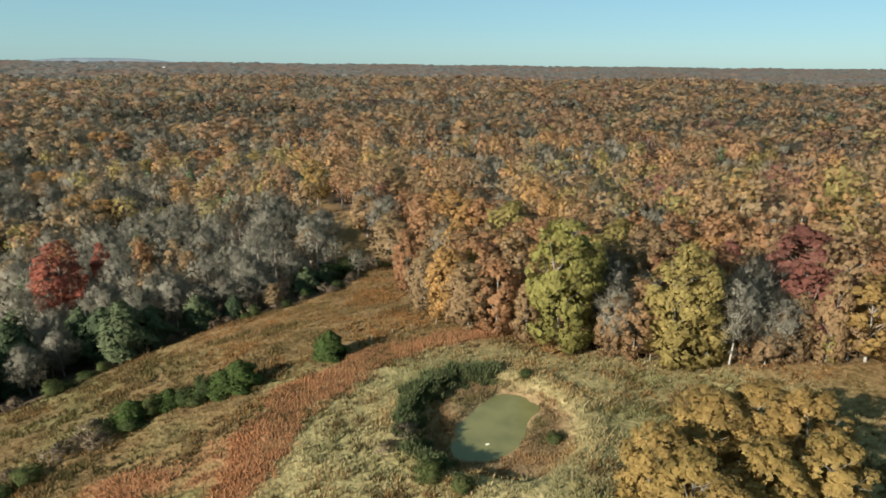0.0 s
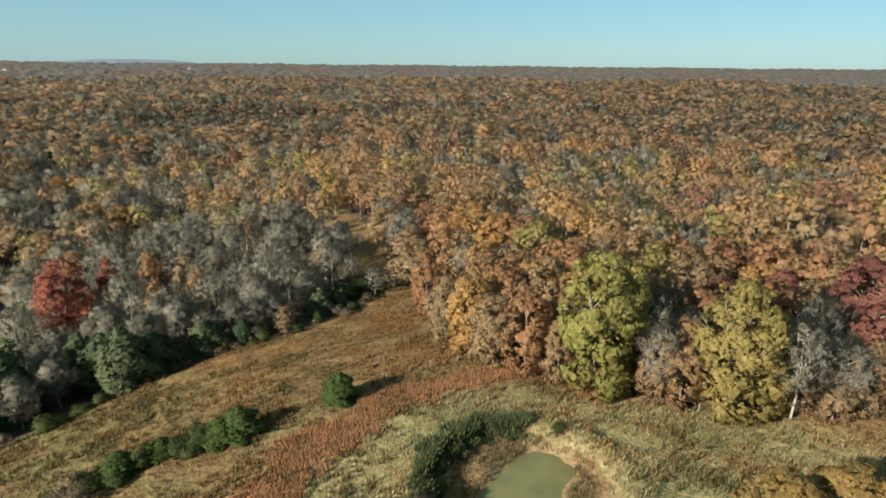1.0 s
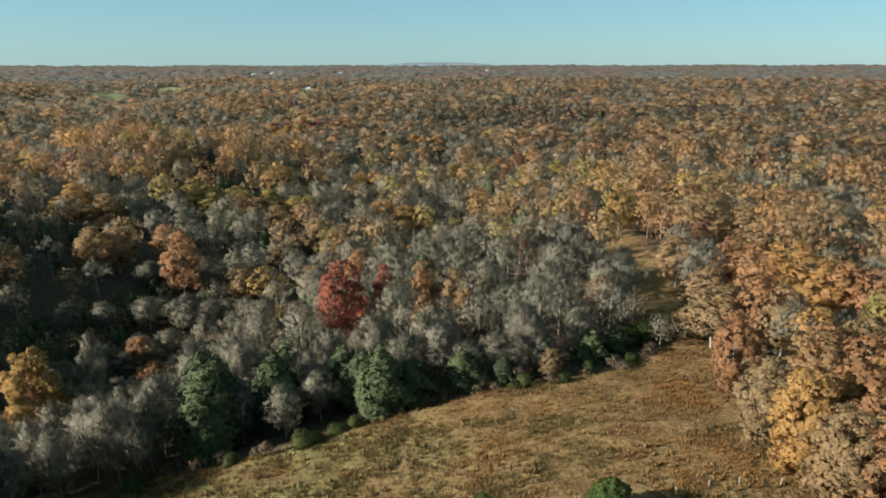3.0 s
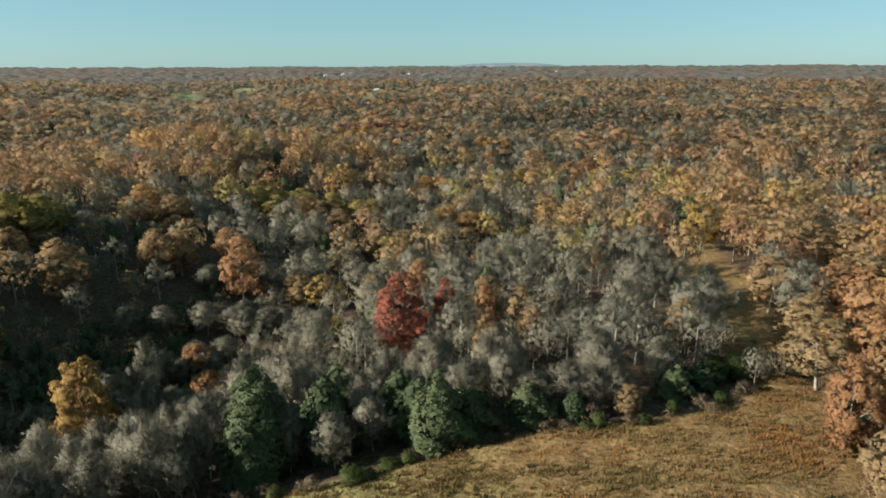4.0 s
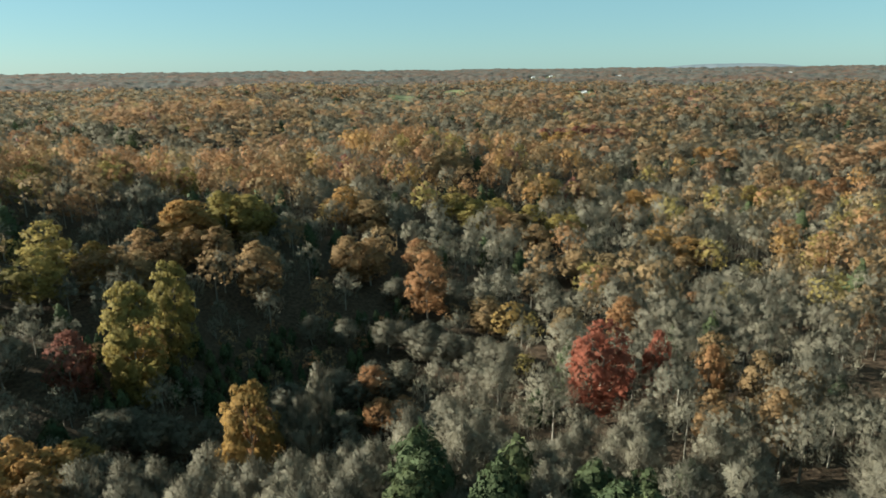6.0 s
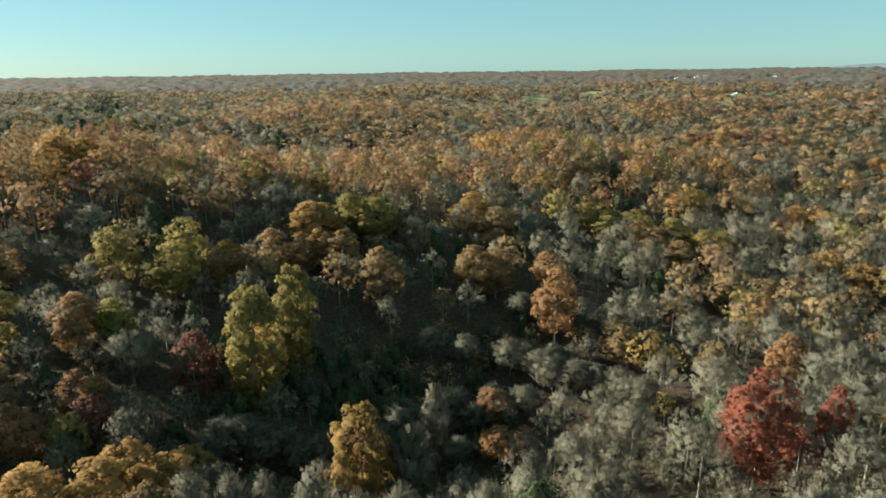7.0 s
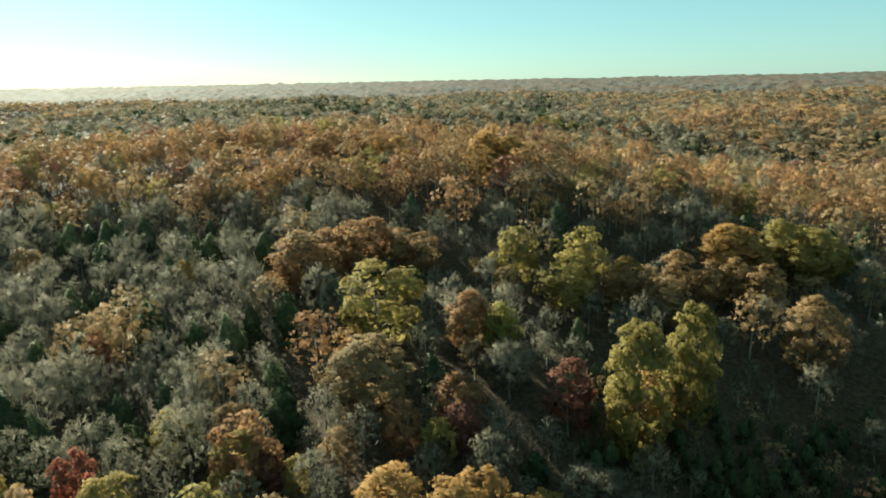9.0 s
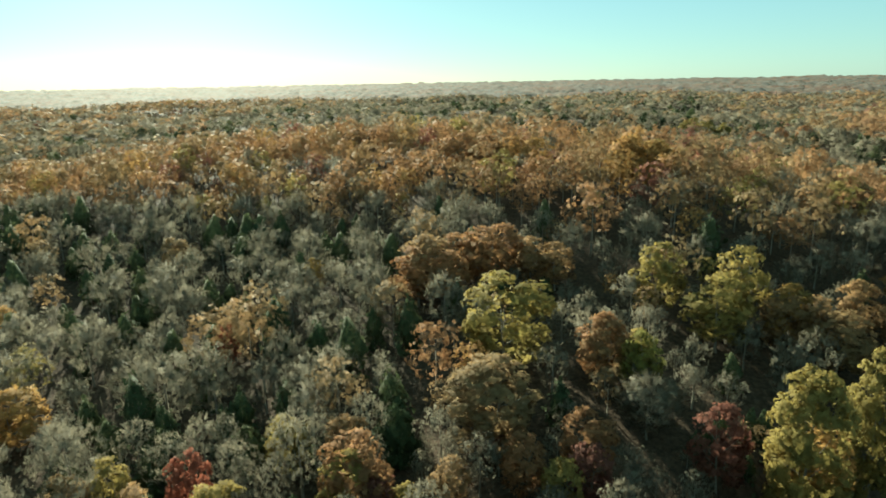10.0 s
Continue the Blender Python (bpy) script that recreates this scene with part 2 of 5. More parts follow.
xs, ys = steps(-110, 110, 1.6, 1.13, 4700), steps(30, 200, 1.6, 1.13, 4700)
X, Y = np.meshgrid(xs, ys)
Z = ground_z(X, Y) + 0.16 * wave(X, Y, 21, 7) + 0.12 * wave(X, Y, 22, 4)
me = mesh_of("ground", np.stack([X, Y, Z], -1).reshape(-1, 3), grid_faces(len(ys), len(xs)), [ground_material()], smooth=True)
x, y = X.ravel(), Y.ravel()
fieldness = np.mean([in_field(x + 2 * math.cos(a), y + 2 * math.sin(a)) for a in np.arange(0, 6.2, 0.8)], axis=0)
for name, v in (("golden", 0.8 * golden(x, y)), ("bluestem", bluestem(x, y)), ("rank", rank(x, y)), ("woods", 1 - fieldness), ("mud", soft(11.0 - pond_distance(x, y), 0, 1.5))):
    me.attributes.new(name, "FLOAT", "POINT").data.foreach_set("value", v.astype(np.float32))
tagged(new("ground", me), "rolling meadow of tan, red and olive autumn grass with leaf litter", "ground", kind="structure")


# ---- parts and foliage ----
def part(name, me, parent, label="", m=None):
    ob = new(name, me)
    ob.parent = parent
    if m is not None:
        ob.matrix_basis = m
    return tagged(ob, label)


def unit(v):
    return v / np.maximum(np.linalg.norm(v, axis=-1, keepdims=True), 1e-6)


def cards(r, at, facing, size, long=1.0):
    """Leaf clumps: uneven four-cornered flakes at those points, facing those ways."""
    n = len(at)
    t = unit(np.cross(facing, r.normal(size=(n, 3))))
    b = np.cross(facing, t)
    s = size * r.uniform(0.75, 1.25, (n, 1))
    out = []
    for k in range(4):
        a = math.pi / 2 * k + r.uniform(-0.45, 0.45, (n, 1))
        rad = s * r.uniform(0.65, 1.1, (n, 1))
        out.append(at + (t * np.cos(a) * long + b * np.sin(a)) * rad + facing * s * r.uniform(-0.16, 0.16, (n, 1)))
    return np.stack(out, 1).reshape(-1, 3)


def quad_faces(n):
    return np.arange(4 * n).reshape(n, 4)


def rounded(v, mid, half, wide, way=None, share=0.5):
    """Normals that lead out of a crown, and out of the lobe where one is given."""
    n = unit((v - [0, 0, mid]) / np.array([wide, wide, half]) + [0, 0, 0.12])
    return n if way is None else unit(n * (1 - share) + way * share)


def heart(r, height, width, low, sides, rings, lobes=9, jut=0.07, top=1.0):
    """The close-leaved body of a crown: a closed form of swelling lobes."""
    c = unit(r.normal(size=(lobes, 3)) + np.array([0, 0, 0.35]))
    mid, half = height * (1 + low) / 2, height * (1 - low) / 2
    rows = []
    for k, u in enumerate(np.linspace(-0.93, 0.96, rings)):
        a = (np.arange(sides) + 0.5 * (k % 2)) * 2 * math.pi / sides
        w = math.sqrt(1 - u * u)
        d = np.stack([np.cos(a) * w, np.sin(a) * w, np.full(sides, u)], 1)
        swell = 0.80 + 0.30 * np.exp((d @ c.T - 1) * 9).max(1) + r.normal(size=sides) * jut
        fat = 1 + 0.12 * (1 - u) * top
        rows.append(d * swell[:, None] * np.array([width / 2 * fat, width / 2 * fat, half]) + [0, 0, mid])
    v = np.concatenate(rows)
    q = [(k * sides + i, k * sides + (i + 1) % sides, (k + 1) * sides + (i + 1) % sides, (k + 1) * sides + i) for k in range(rings - 1) for i in range(sides)]
    t = (rings - 1) * sides
    q += [(t, t + i, t + i + 1, t + i + 2) for i in range(1, sides - 2, 2)]
    return v, np.array(q), rounded(v, mid, half, width / 2)


def joined(*pieces):
    off, V, F, N = 0, [], [], []
    for v, f, n in pieces:
        V.append(v), F.append(f + off), N.append(n)
        off += len(v)
    return np.concatenate(V), np.concatenate(F), np.concatenate(N)


def broad_crown(r, n, size, lobes, height=18.0, width=11.0, low=0.08, bottom=-1.0, rough=0.42):
    """A broad-leaved crown of uneven lobes with gaps, on its trunk's foot at 0, 0, 0."""
    mid, half = height * (1 + low) / 2, height * (1 - low) / 2
    ang, up = r.uniform(0, 2 * math.pi, lobes), r.uniform(bottom, 1.0, lobes)
    side = np.sqrt(1 - np.clip(up, 0, 1) ** 2 * 0.92) * (1 - 0.3 * np.clip(-up, 0, 1) ** 2) * r.uniform(0.62, 1.05, lobes)
    small = min(1.0, math.sqrt(30 / lobes))
    spread = 0.5 - 0.14 * small
    hub = np.stack([np.cos(ang) * side * width * spread, np.sin(ang) * side * width * spread, mid + up * half * (1 - 0.2 * small)], 1)
    hub[0] = (r.normal() * 0.8, r.normal() * 0.8, mid + half * 0.82)
    big = width * r.uniform(0.13, 0.23, lobes) * small
    pick = r.choice(lobes, n, p=big ** 2 / (big ** 2).sum())
    way = unit(r.normal(size=(n, 3)) * 0.8 + np.array([0, 0, 0.3]) + 0.9 * unit(hub[pick] - [0, 0, mid]))
    at = hub[pick] + way * big[pick][:, None] * r.uniform(0.6, 1.14, (n, 1)) * np.array([1, 1, 0.85])
    facing = unit(way * 0.9 + r.normal(size=(n, 3)) * rough)
    v = cards(r, at, facing, size)
    lean = unit(way + r.normal(size=(n, 3)) * 0.22)
    return v, quad_faces(n), rounded(v, mid, half, width / 2, np.repeat(lean, 4, 0), 0.55)


def fuzz_crown(r, n, size, height=13.0, width=8.5, low=0.08):
    """The soft haze of a leafless crown: upright streaked sprays through its whole round."""
    mid, half = height * (1 + low) / 2, height * (1 - low) / 2
    d = unit(r.normal(size=(n, 3)) + np.array([0, 0, 0.3]))
    lump = 0.86 + 0.2 * np.sin(3 * np.arctan2(d[:, 1], d[:, 0]) + r.uniform(0, 6)) * (1 - d[:, 2] ** 2)
    rad = r.uniform(0.25, 1.0, n) ** 0.5 * lump
    at = d * rad[:, None] * np.array([width / 2, width / 2, half]) + [0, 0, mid]
    facing = unit(r.normal(size=(n, 3)) * np.array([1, 1, 0.4]) + d * 0.6)
    facing *= np.sign((facing * d).sum(1, keepdims=True) + 1e-6)
    v = cards(r, at, facing, size)
    return v, quad_faces(n), rounded(v, mid, half, width / 2, np.repeat(unit(d + r.normal(size=(n, 3)) * 0.35), 4, 0), 0.5)


def cone_crown(r, n, size, height=12.0, width=6.0):
    """A cedar: a ragged cone of drooping sprays to the ground."""
    u = 1 - np.sqrt(r.uniform(0.0, 1.0, n))
    ang = r.uniform(0, 2 * math.pi, n)
    fold = 0.95 + 0.17 * np.sin(ang * 4 + u * 9 + r.uniform(0, 6)) + 0.14 * np.sin(ang * 3 + 14 * u)
    rad = width / 2 * (1 - u ** 3.2) * fold * r.uniform(0.8, 1.08, n) * np.clip(0.6 + u * 5, 0, 1)
    at = np.stack([np.cos(ang) * rad, np.sin(ang) * rad, 0.3 + u * (height - 0.3)], 1)
    out = np.stack([np.cos(ang), np.sin(ang), np.full(n, 0.55)], 1)
    facing = unit(out + r.normal(size=(n, 3)) * 0.5)
    return cards(r, at, facing, size, 1.3), quad_faces(n), np.repeat(unit(out + r.normal(size=(n, 3)) * 0.3), 4, 0)


def rods(starts, ends, r0, r1, sides=4):
    """Tapered limbs between points."""
    starts, ends = np.asarray(starts, float), np.asarray(ends, float)
    n = len(starts)
    d = unit(ends - starts)
    t = unit(np.cross(d, np.array([0.31, 0.17, 0.93]) + 0 * d))
    b = np.cross(d, t)
    rings = []
    for p, rad in ((starts, r0), (ends, r1)):
        rad = np.broadcast_to(np.asarray(rad, float), (n,))[:, None]
        for k in range(sides):
            a = 2 * math.pi * k / sides
            rings.append(p + (t * math.cos(a) + b * math.sin(a)) * rad)
    v = np.stack(rings, 1).reshape(-1, 3)
    base = np.arange(n)[:, None] * 2 * sides
    f = np.concatenate([np.stack([base[:, 0] + k, base[:, 0] + (k + 1) % sides, base[:, 0] + sides + (k + 1) % sides, base[:, 0] + sides + k], 1)
                        for k in range(sides)])
    return v, f


def limbs(r, height, width, spread=9, foot=0.26):
    """A tapered, slightly bent trunk with rising limbs and forks."""
    lean = r.normal(size=2) * 0.25
    knots = np.array([[lean[0] * k, lean[1] * k * (1 - 0.3 * k), height * f] for k, f in enumerate((0, 0.25, 0.5, 0.72, 0.93))])
    rad = foot * np.array([1, 0.72, 0.5, 0.28, 0.06])
    a, b, r0, r1 = [*knots[:-1]], [*knots[1:]], [*rad[:-1]], [*rad[1:]]
    for k in range(spread):
        f = r.uniform(0.28, 0.8)
        p = knots[0] * 0 + np.array([np.interp(f, (0, 0.25, 0.5, 0.72, 0.93), knots[:, c]) for c in range(3)])
        ang = k * 2.4 + r.uniform(-0.4, 0.4)
        reach = width * 0.42 * (1.15 - 0.6 * f)
        q = p + np.array([math.cos(ang) * reach * 0.55, math.sin(ang) * reach * 0.55, reach * 0.55])
        e = q + np.array([math.cos(ang + 0.3) * reach * 0.5, math.sin(ang + 0.3) * reach * 0.5, reach * 0.75])
        e2 = q + np.array([math.cos(ang - 0.5) * reach * 0.6, math.sin(ang - 0.5) * reach * 0.6, reach * 0.35])
        w = foot * (0.42 - 0.25 * f)
        for s, t2, u0, u1 in ((p, q, w, w * 0.6), (q, e, w * 0.6, w * 0.15), (q, e2, w * 0.5, w * 0.12)):
            a.append(s), b.append(t2), r0.append(u0), r1.append(u1)
    return rods(a, b, np.array(r0), np.array(r1)), np.array(b)


def twig_crown(r, n, height=13.0, width=8.0, thick=0.055, length=1.9):
    """The haze of bare twigs: fans of thin slivers that rise outwards from the limbs' ends."""
    hubs = max(10, n // 9)
    ang, u = r.uniform(0, 2 * math.pi, hubs), r.uniform(0.0, 1.0, hubs)
    prof = np.sin(np.clip(u * 0.85 + 0.2, 0, 1) * math.pi) ** 0.6
    rad = width / 2 * prof * np.sqrt(r.uniform(0.05, 0.85, hubs))
    hub = np.stack([np.cos(ang) * rad, np.sin(ang) * rad, height * (0.3 + 0.6 * u)], 1)
    pick = r.randint(0, hubs, n)
    out = unit(hub * np.array([1, 1, 0])) * 0.5 + np.array([0, 0, 0.8])
    d = unit(out[pick] + r.normal(size=(n, 3)) * 0.42)
    ln = length * r.uniform(0.5, 1.3, (n, 1))
    p = hub[pick] - d * ln * 0.3
    e = p + d * ln
    s = unit(np.cross(d, r.normal(size=(n, 3)))) * thick * r.uniform(0.6, 1.4, (n, 1))
    v = np.stack([p - s, p + s, e + s * 0.4, e - s * 0.4], 1).reshape(-1, 3)
    return v, quad_faces(n), rounded(v, height * 0.5, height * 0.5, width / 2, np.repeat(unit(np.cross(d, s)), 4, 0), 0.3)


# ---- tree models: (crown mesh, trunk mesh) by kind, fine for the meadow's edge, plainer further off ----
def crown_mesh(kind, fine, k):
    """The leaves or twigs of one model: vertices, faces and normals."""
    r = np.random.RandomState(100 + k * 7 + fine * 50 + len(kind))
    if kind == "cedar":
        return joined(heart(r, 10.5, 3.4, 0.03, 8, 6, top=3.5), cone_crown(r, 2400 if fine else 800, 0.38 if fine else 0.58))
    if kind == "shrub":
        return joined(heart(r, 3.4, 3.8, 0.0, 8, 6), broad_crown(r, 1100, 0.2, 26, 4.0, 5.0, 0.0))
    if kind == "brush":
        return twig_crown(r, 700, 3.0, 4.0, 0.03, 0.9)
    if kind == "bare":
        return joined(twig_crown(r, TWIGS[fine], thick=0.026 if fine else 0.034, length=2.0 if fine else 2.3),
                      fuzz_crown(r, 260, 0.75, 13.0, 8.0))
    return joined(broad_crown(r, 1700 if fine else 300, 0.58 if fine else 0.8, 40 if fine else 24, 16.4, 9.0, 0.05 if fine else 0.22, -0.95, 0.4),
                  broad_crown(r, 3800 if fine else 1250, 0.33 if fine else 0.5, 95 if fine else 42, low=0.0 if fine else 0.16, rough=0.34 if fine else 0.45))


TWIGS = {0: 1100, 1: 2000}
SHAPES = {"broad": [], "cedar": [], "bare": [], "shrub": [], "brush": []}
for kind in SHAPES:
    for fine in (0, 1):
        for k in range(4):
            r = np.random.RandomState(300 + k + 10 * fine)
            v, f, n = crown_mesh(kind, fine, k)
            h, w = {"broad": (18.0, 11.0), "cedar": (11.0, 2.0), "bare": (13.0, 8.0), "shrub": (2.0, 2.0), "brush": (2.0, 2.0)}[kind]
            (tv, tf), ends = limbs(r, h * (0.9 if kind != "cedar" else 0.8), w, 12 if kind == "bare" else 7, {"broad": 0.3, "shrub": 0.05, "brush": 0.04}.get(kind, 0.17))
            SHAPES[kind].append((v, f, n, tv, tf))
TRUNKS = {kind: [mesh_of("trunk", tv, tf, [BARK]) for v, f, n, tv, tf in made] for kind, made in SHAPES.items()}
PALE_TRUNK = [mesh_of("trunk", tv, tf, [PALE_BARK]) for v, f, n, tv, tf in SHAPES["bare"]]
SIZE = {"broad": (18.0, 11.0), "cedar": (12.0, 6.0), "bare": (13.0, 8.0), "shrub": (4.0, 5.0), "brush": (3.0, 4.0)}
KIND = {"cedar": "cedar", "juniper": "cedar", "bare": "bare", "shrub": "shrub", "brush": "brush"}
WORDS = {
    "rust": ("oak_tree", "oak tree", "oak with rust-brown autumn leaves in the woods"),
    "orange": ("oak_tree", "oak tree", "oak with bright orange autumn leaves in the woods"),
    "tan": ("oak_tree", "oak tree", "thinning oak with pale tan leaves in the woods"),
    "brown": ("oak_tree", "oak tree", "oak with dull brown withered leaves in the woods"),
    "yellow": ("hickory_tree", "hickory tree", "hickory with golden yellow autumn leaves"),
    "gold": ("hickory_tree", "hickory tree", "hickory with dull golden-brown autumn leaves in the ravine"),
    "olive": ("poplar_tree", "poplar tree", "tall poplar with yellow-green turning leaves"),
    "green": ("poplar_tree", "poplar tree", "full poplar still in green leaf at the woods"),
    "red": ("maple_tree", "maple tree", "maple with bright red autumn leaves among bare trees"),
    "crimson": ("maple_tree", "maple tree", "maple with dark crimson autumn leaves in the woods"),
    "bare": ("bare_tree", "bare tree", "leafless grey tree with a haze of fine twigs"),
    "juniper": ("juniper_bush", "shrub", "dense bright green juniper bush in the grass"),
    "shrub": ("shrub", "shrub", "low leafy dark green shrub in the grass"),
    "brush": ("brush", "shrub", "low leafless brown brush at the meadow's edge"),
    "cedar": ("cedar_tree", "cedar tree", "dark green conical cedar at the edge of the woods"),
}
MADE = {}


def tree(colour, x, y, height, width, fine=1, label="", group="", pale=False, sink=0.25):
    """A standing tree: a trunk with limbs under a crown."""
    kind = KIND.get(colour, "broad")
    k = int(RT.randint(0, 4)) + 4 * fine
    if (colour, k) not in MADE:
        v, f, n, tv, tf = SHAPES[kind][k]
        hazy = np.arange(len(f)) >= TWIGS[fine] if kind == "bare" else None
        MADE[colour, k] = mesh_of("crown", v, f, [LEAVES[colour], MID_LEAVES[colour]], hazy, normals=n)
    name, category, words = WORDS[colour]
    root = tagged(new(name), label or words, category, group or "trees of the woods")
    h0, w0 = SIZE[kind]
    root.matrix_basis = pose(x, y, float(ground_z(x, y)) - sink, 0, 0, RT.uniform(0, 360))
    width *= 1.2 if kind == "cedar" and fine and height > 5.5 else 1.0
    m = Matrix.Diagonal((width / w0, width / w0, height / h0, 1))
    part("trunk", (PALE_TRUNK if pale else TRUNKS[kind])[k], root, "pale bark trunk and limbs" if pale else "", m)
    part("crown", MADE[colour, k], root, "", m)
    PLANTED.append((x, y, width * 0.36))
    return root


RT = np.random.RandomState(11)
PLANTED = []

# ---- trees that stand out ----
tree("green", 25.4, 104.6, 23.9, 14.8)
tree("olive", 24.9, 164.6, 20.0, 13.7, fine=0)
tree("olive", 44.2, 97.0, 21.3, 14.4)
tree("bare", 35.0, 106.3, 18.0, 8.4)
tree("bare", 34.4, 99.7, 15.1, 9.0)
tree("brown", 39.4, 113.4, 18.0, 7.9)
tree("brown", 37.2, 99.7, 14.5, 9.0)
tree("bare", 51.8, 94.7, 17.6, 10.4, pale=True)
tree("crimson", 74.4, 113.9, 18.0, 15.3, fine=0)
tree("crimson", 67.0, 98.4, 15.7, 14.0, fine=0)
tree("bare", 59.0, 102.6, 18.0, 10.6)
tree("bare", 58.5, 94.7, 13.6, 10.4, pale=True)
tree("yellow", 72.8, 91.9, 15.0, 11.7, fine=0)
tree("tan", 67.2, 93.3, 15.8, 6.5)
tree("rust", 26.6, 195.5, 16.6, 12.6, fine=0)
tree("rust", 19.8, 200.4, 17.2, 12.6, fine=0)
tree("rust", 15.1, 110.9, 14.8, 9.6)
tree("tan", 19.5, 213.6, 16.5, 14.4, fine=0)
tree("tan", 10.2, 219.3, 16.6, 14.4, fine=0)
tree("tan", 10.0, 114.5, 13.5, 10.4)
tree("orange", 10.3, 217.9, 18.0, 16.9, fine=0)
tree("orange", 5.9, 121.0, 15.3, 9.0)
tree("tan", 2.2, 225.1, 18.0, 18.6, fine=0)
tree("tan", 2.0, 130.3, 13.7, 9.9)
tree("rust", -3.9, 220.0, 18.0, 12.5, fine=0)
tree("rust", -2.4, 151.4, 15.8, 9.0)
tree("tan", -1.1, 263.2, 17.6, 13.5, fine=0)
tree("tan", -10.0, 260.1, 17.1, 13.5, fine=0)
tree("tan", -6.4, 178.6, 14.7, 14.3, fine=0)
tree("tan", -27.3, 397.2, 16.7, 16.3, fine=0)
tree("tan", -37.8, 396.9, 16.6, 16.3, fine=0)
tree("tan", -18.1, 224.3, 15.6, 14.2, fine=0)
tree("tan", -11.4, 280.6, 18.0, 17.2, fine=0)
tree("tan", -9.1, 202.0, 13.9, 12.9, fine=0)
tree("yellow", 24.5, 55.9, 12.0, 8.0)
tree("yellow", 32.9, 62.9, 12.0, 10.1)
tree("yellow", 39.5, 64.4, 12.0, 10.3)
tree("yellow", 44.0, 61.7, 12.0, 10.0)
tree("yellow", 25.6, 50.4, 12.0, 8.9)
tree("yellow", 33.5, 51.3, 12.0, 9.6)
tree("yellow", 40.5, 52.0, 12.0, 8.6)
tree("yellow", 27.0, 45.5, 12.0, 8.2)
tree("yellow", -43.0, 272.0, 20.5, 13.8, fine=0)
tree("red", -100.0, 172.0, 24.7, 14.9, fine=0)
tree("rust", -82.0, 185.0, 17.1, 6.9, fine=0)
tree("red", -93.0, 183.0, 19.7, 6.9, fine=0)
tree("cedar", -64.0, 131.0, 13.5, 9.0)
tree("cedar", -84.0, 124.0, 16.9, 8.0)
tree("cedar", -94.0, 118.0, 19.0, 9.0)
tree("cedar", -76.0, 136.0, 14.0, 7.0)
tree("cedar", -88.0, 132.0, 17.3, 8.0, fine=0)
tree("cedar", -70.0, 141.0, 11.8, 6.9, fine=0)
tree("crimson", -88.4, 454.2, 15.1, 16.6, fine=0)
tree("crimson", -100.2, 453.0, 14.8, 16.6, fine=0)
tree("olive", -102.0, 461.2, 16.3, 16.6, fine=0)
tree("olive", -114.2, 461.3, 16.3, 16.6, fine=0)
# crimson crowns whose dark colour stands in for the ridge end's shaded side
for k in range(9):
    tree("crimson", -408 + 7.0 * k + RT.normal() * 2, 531 + 5.4 * k + RT.normal() * 3, RT.uniform(14, 18), RT.uniform(12, 16), fine=0)
tree("gold", -138.0, 109.5, 26.5, 13.0, fine=1)
tree("rust", -141.0, 112.5, 25.0, 6.9, fine=0)
tree("bare", -132.0, 118.0, 25.0, 8.0, fine=0)
tree("bare", -151.0, 133.0, 25.0, 6.9, fine=0)
tree("olive", -179.5, 101.0, 30.0, 14.9, fine=1)
tree("olive", -192.0, 115.0, 30.0, 12.0, fine=1)
tree("brown", -212.0, 148.0, 21.5, 16.1, fine=0)
tree("orange", -262.0, 213.0, 19.3, 17.2, fine=0)
tree("rust", -176.0, 188.0, 25.0, 14.9, fine=0)
tree("olive", -204.0, 45.0, 23.8, 21.8, fine=0)
tree("olive", -239.0, 77.0, 20.5, 13.5, fine=0)
tree("olive", -226.0, 91.0, 19.3, 17.2, fine=0)
tree("tan", -178.0, 47.5, 18.5, 19.0, label="broad thinning oak with dull tan leaves")
tree("crimson", -180.0, 88.0, 17.1, 10.3, fine=0)
tree("yellow", -238.0, -22.0, 12.3, 6.9, fine=0)
tree("red", -144.0, 7.0, 16.0, 8.0, fine=0)
tree("red", -196.0, -24.0, 13.1, 6.9, fine=0)
tree("tan", -263.2, -87.3, 6.0, 5.5, fine=0)
tree("tan", -257.7, -89.2, 6.0, 5.5, fine=0)
tree("rust", -331.7, 78.9, 13.1, 12.4, fine=0)
tree("rust", -334.5, 70.9, 14.8, 12.4, fine=0)
tree("orange", -250.9, 139.3, 19.0, 17.7, fine=0)
tree("olive", -258.7, 158.3, 19.0, 14.4, fine=0)
tree("olive", -253.9, 166.0, 19.0, 17.0, fine=0)
tree("tan", -247.4, 216.5, 18.0, 18.0, fine=0)
tree("brown", -208.2, 188.6, 17.3, 14.8, fine=0)
tree("brown", -211.9, 182.4, 17.6, 14.8, fine=0)
tree("tan", -133.6, 204.5, 13.0, 11.7, fine=0)
tree("rust", -143.2, 151.1, 9.8, 9.0, fine=0)
tree("rust", -147.1, 147.5, 9.9, 9.0, fine=0)
tree("rust", -159.5, 153.7, 11.0, 10.8, fine=0)
tree("orange", -196.8, 361.2, 16.9, 17.6, fine=0)
tree("orange", -207.7, 353.9, 17.3, 17.6, fine=0)
tree("olive", -167.8, 454.3, 16.6, 15.2, fine=0)
tree("olive", -176.6, 446.2, 15.8, 15.2, fine=0)
tree("olive", -186.6, 447.0, 15.8, 15.2, fine=0)
tree("tan", -158.7, 197.5, 13.0, 12.5, fine=0)
tree("brown", -216.4, 275.6, 15.0, 16.6, fine=0)
tree("brown", -224.0, 271.1, 16.1, 16.6, fine=0)
tree("orange", -149.4, 306.2, 14.7, 16.6, fine=0)
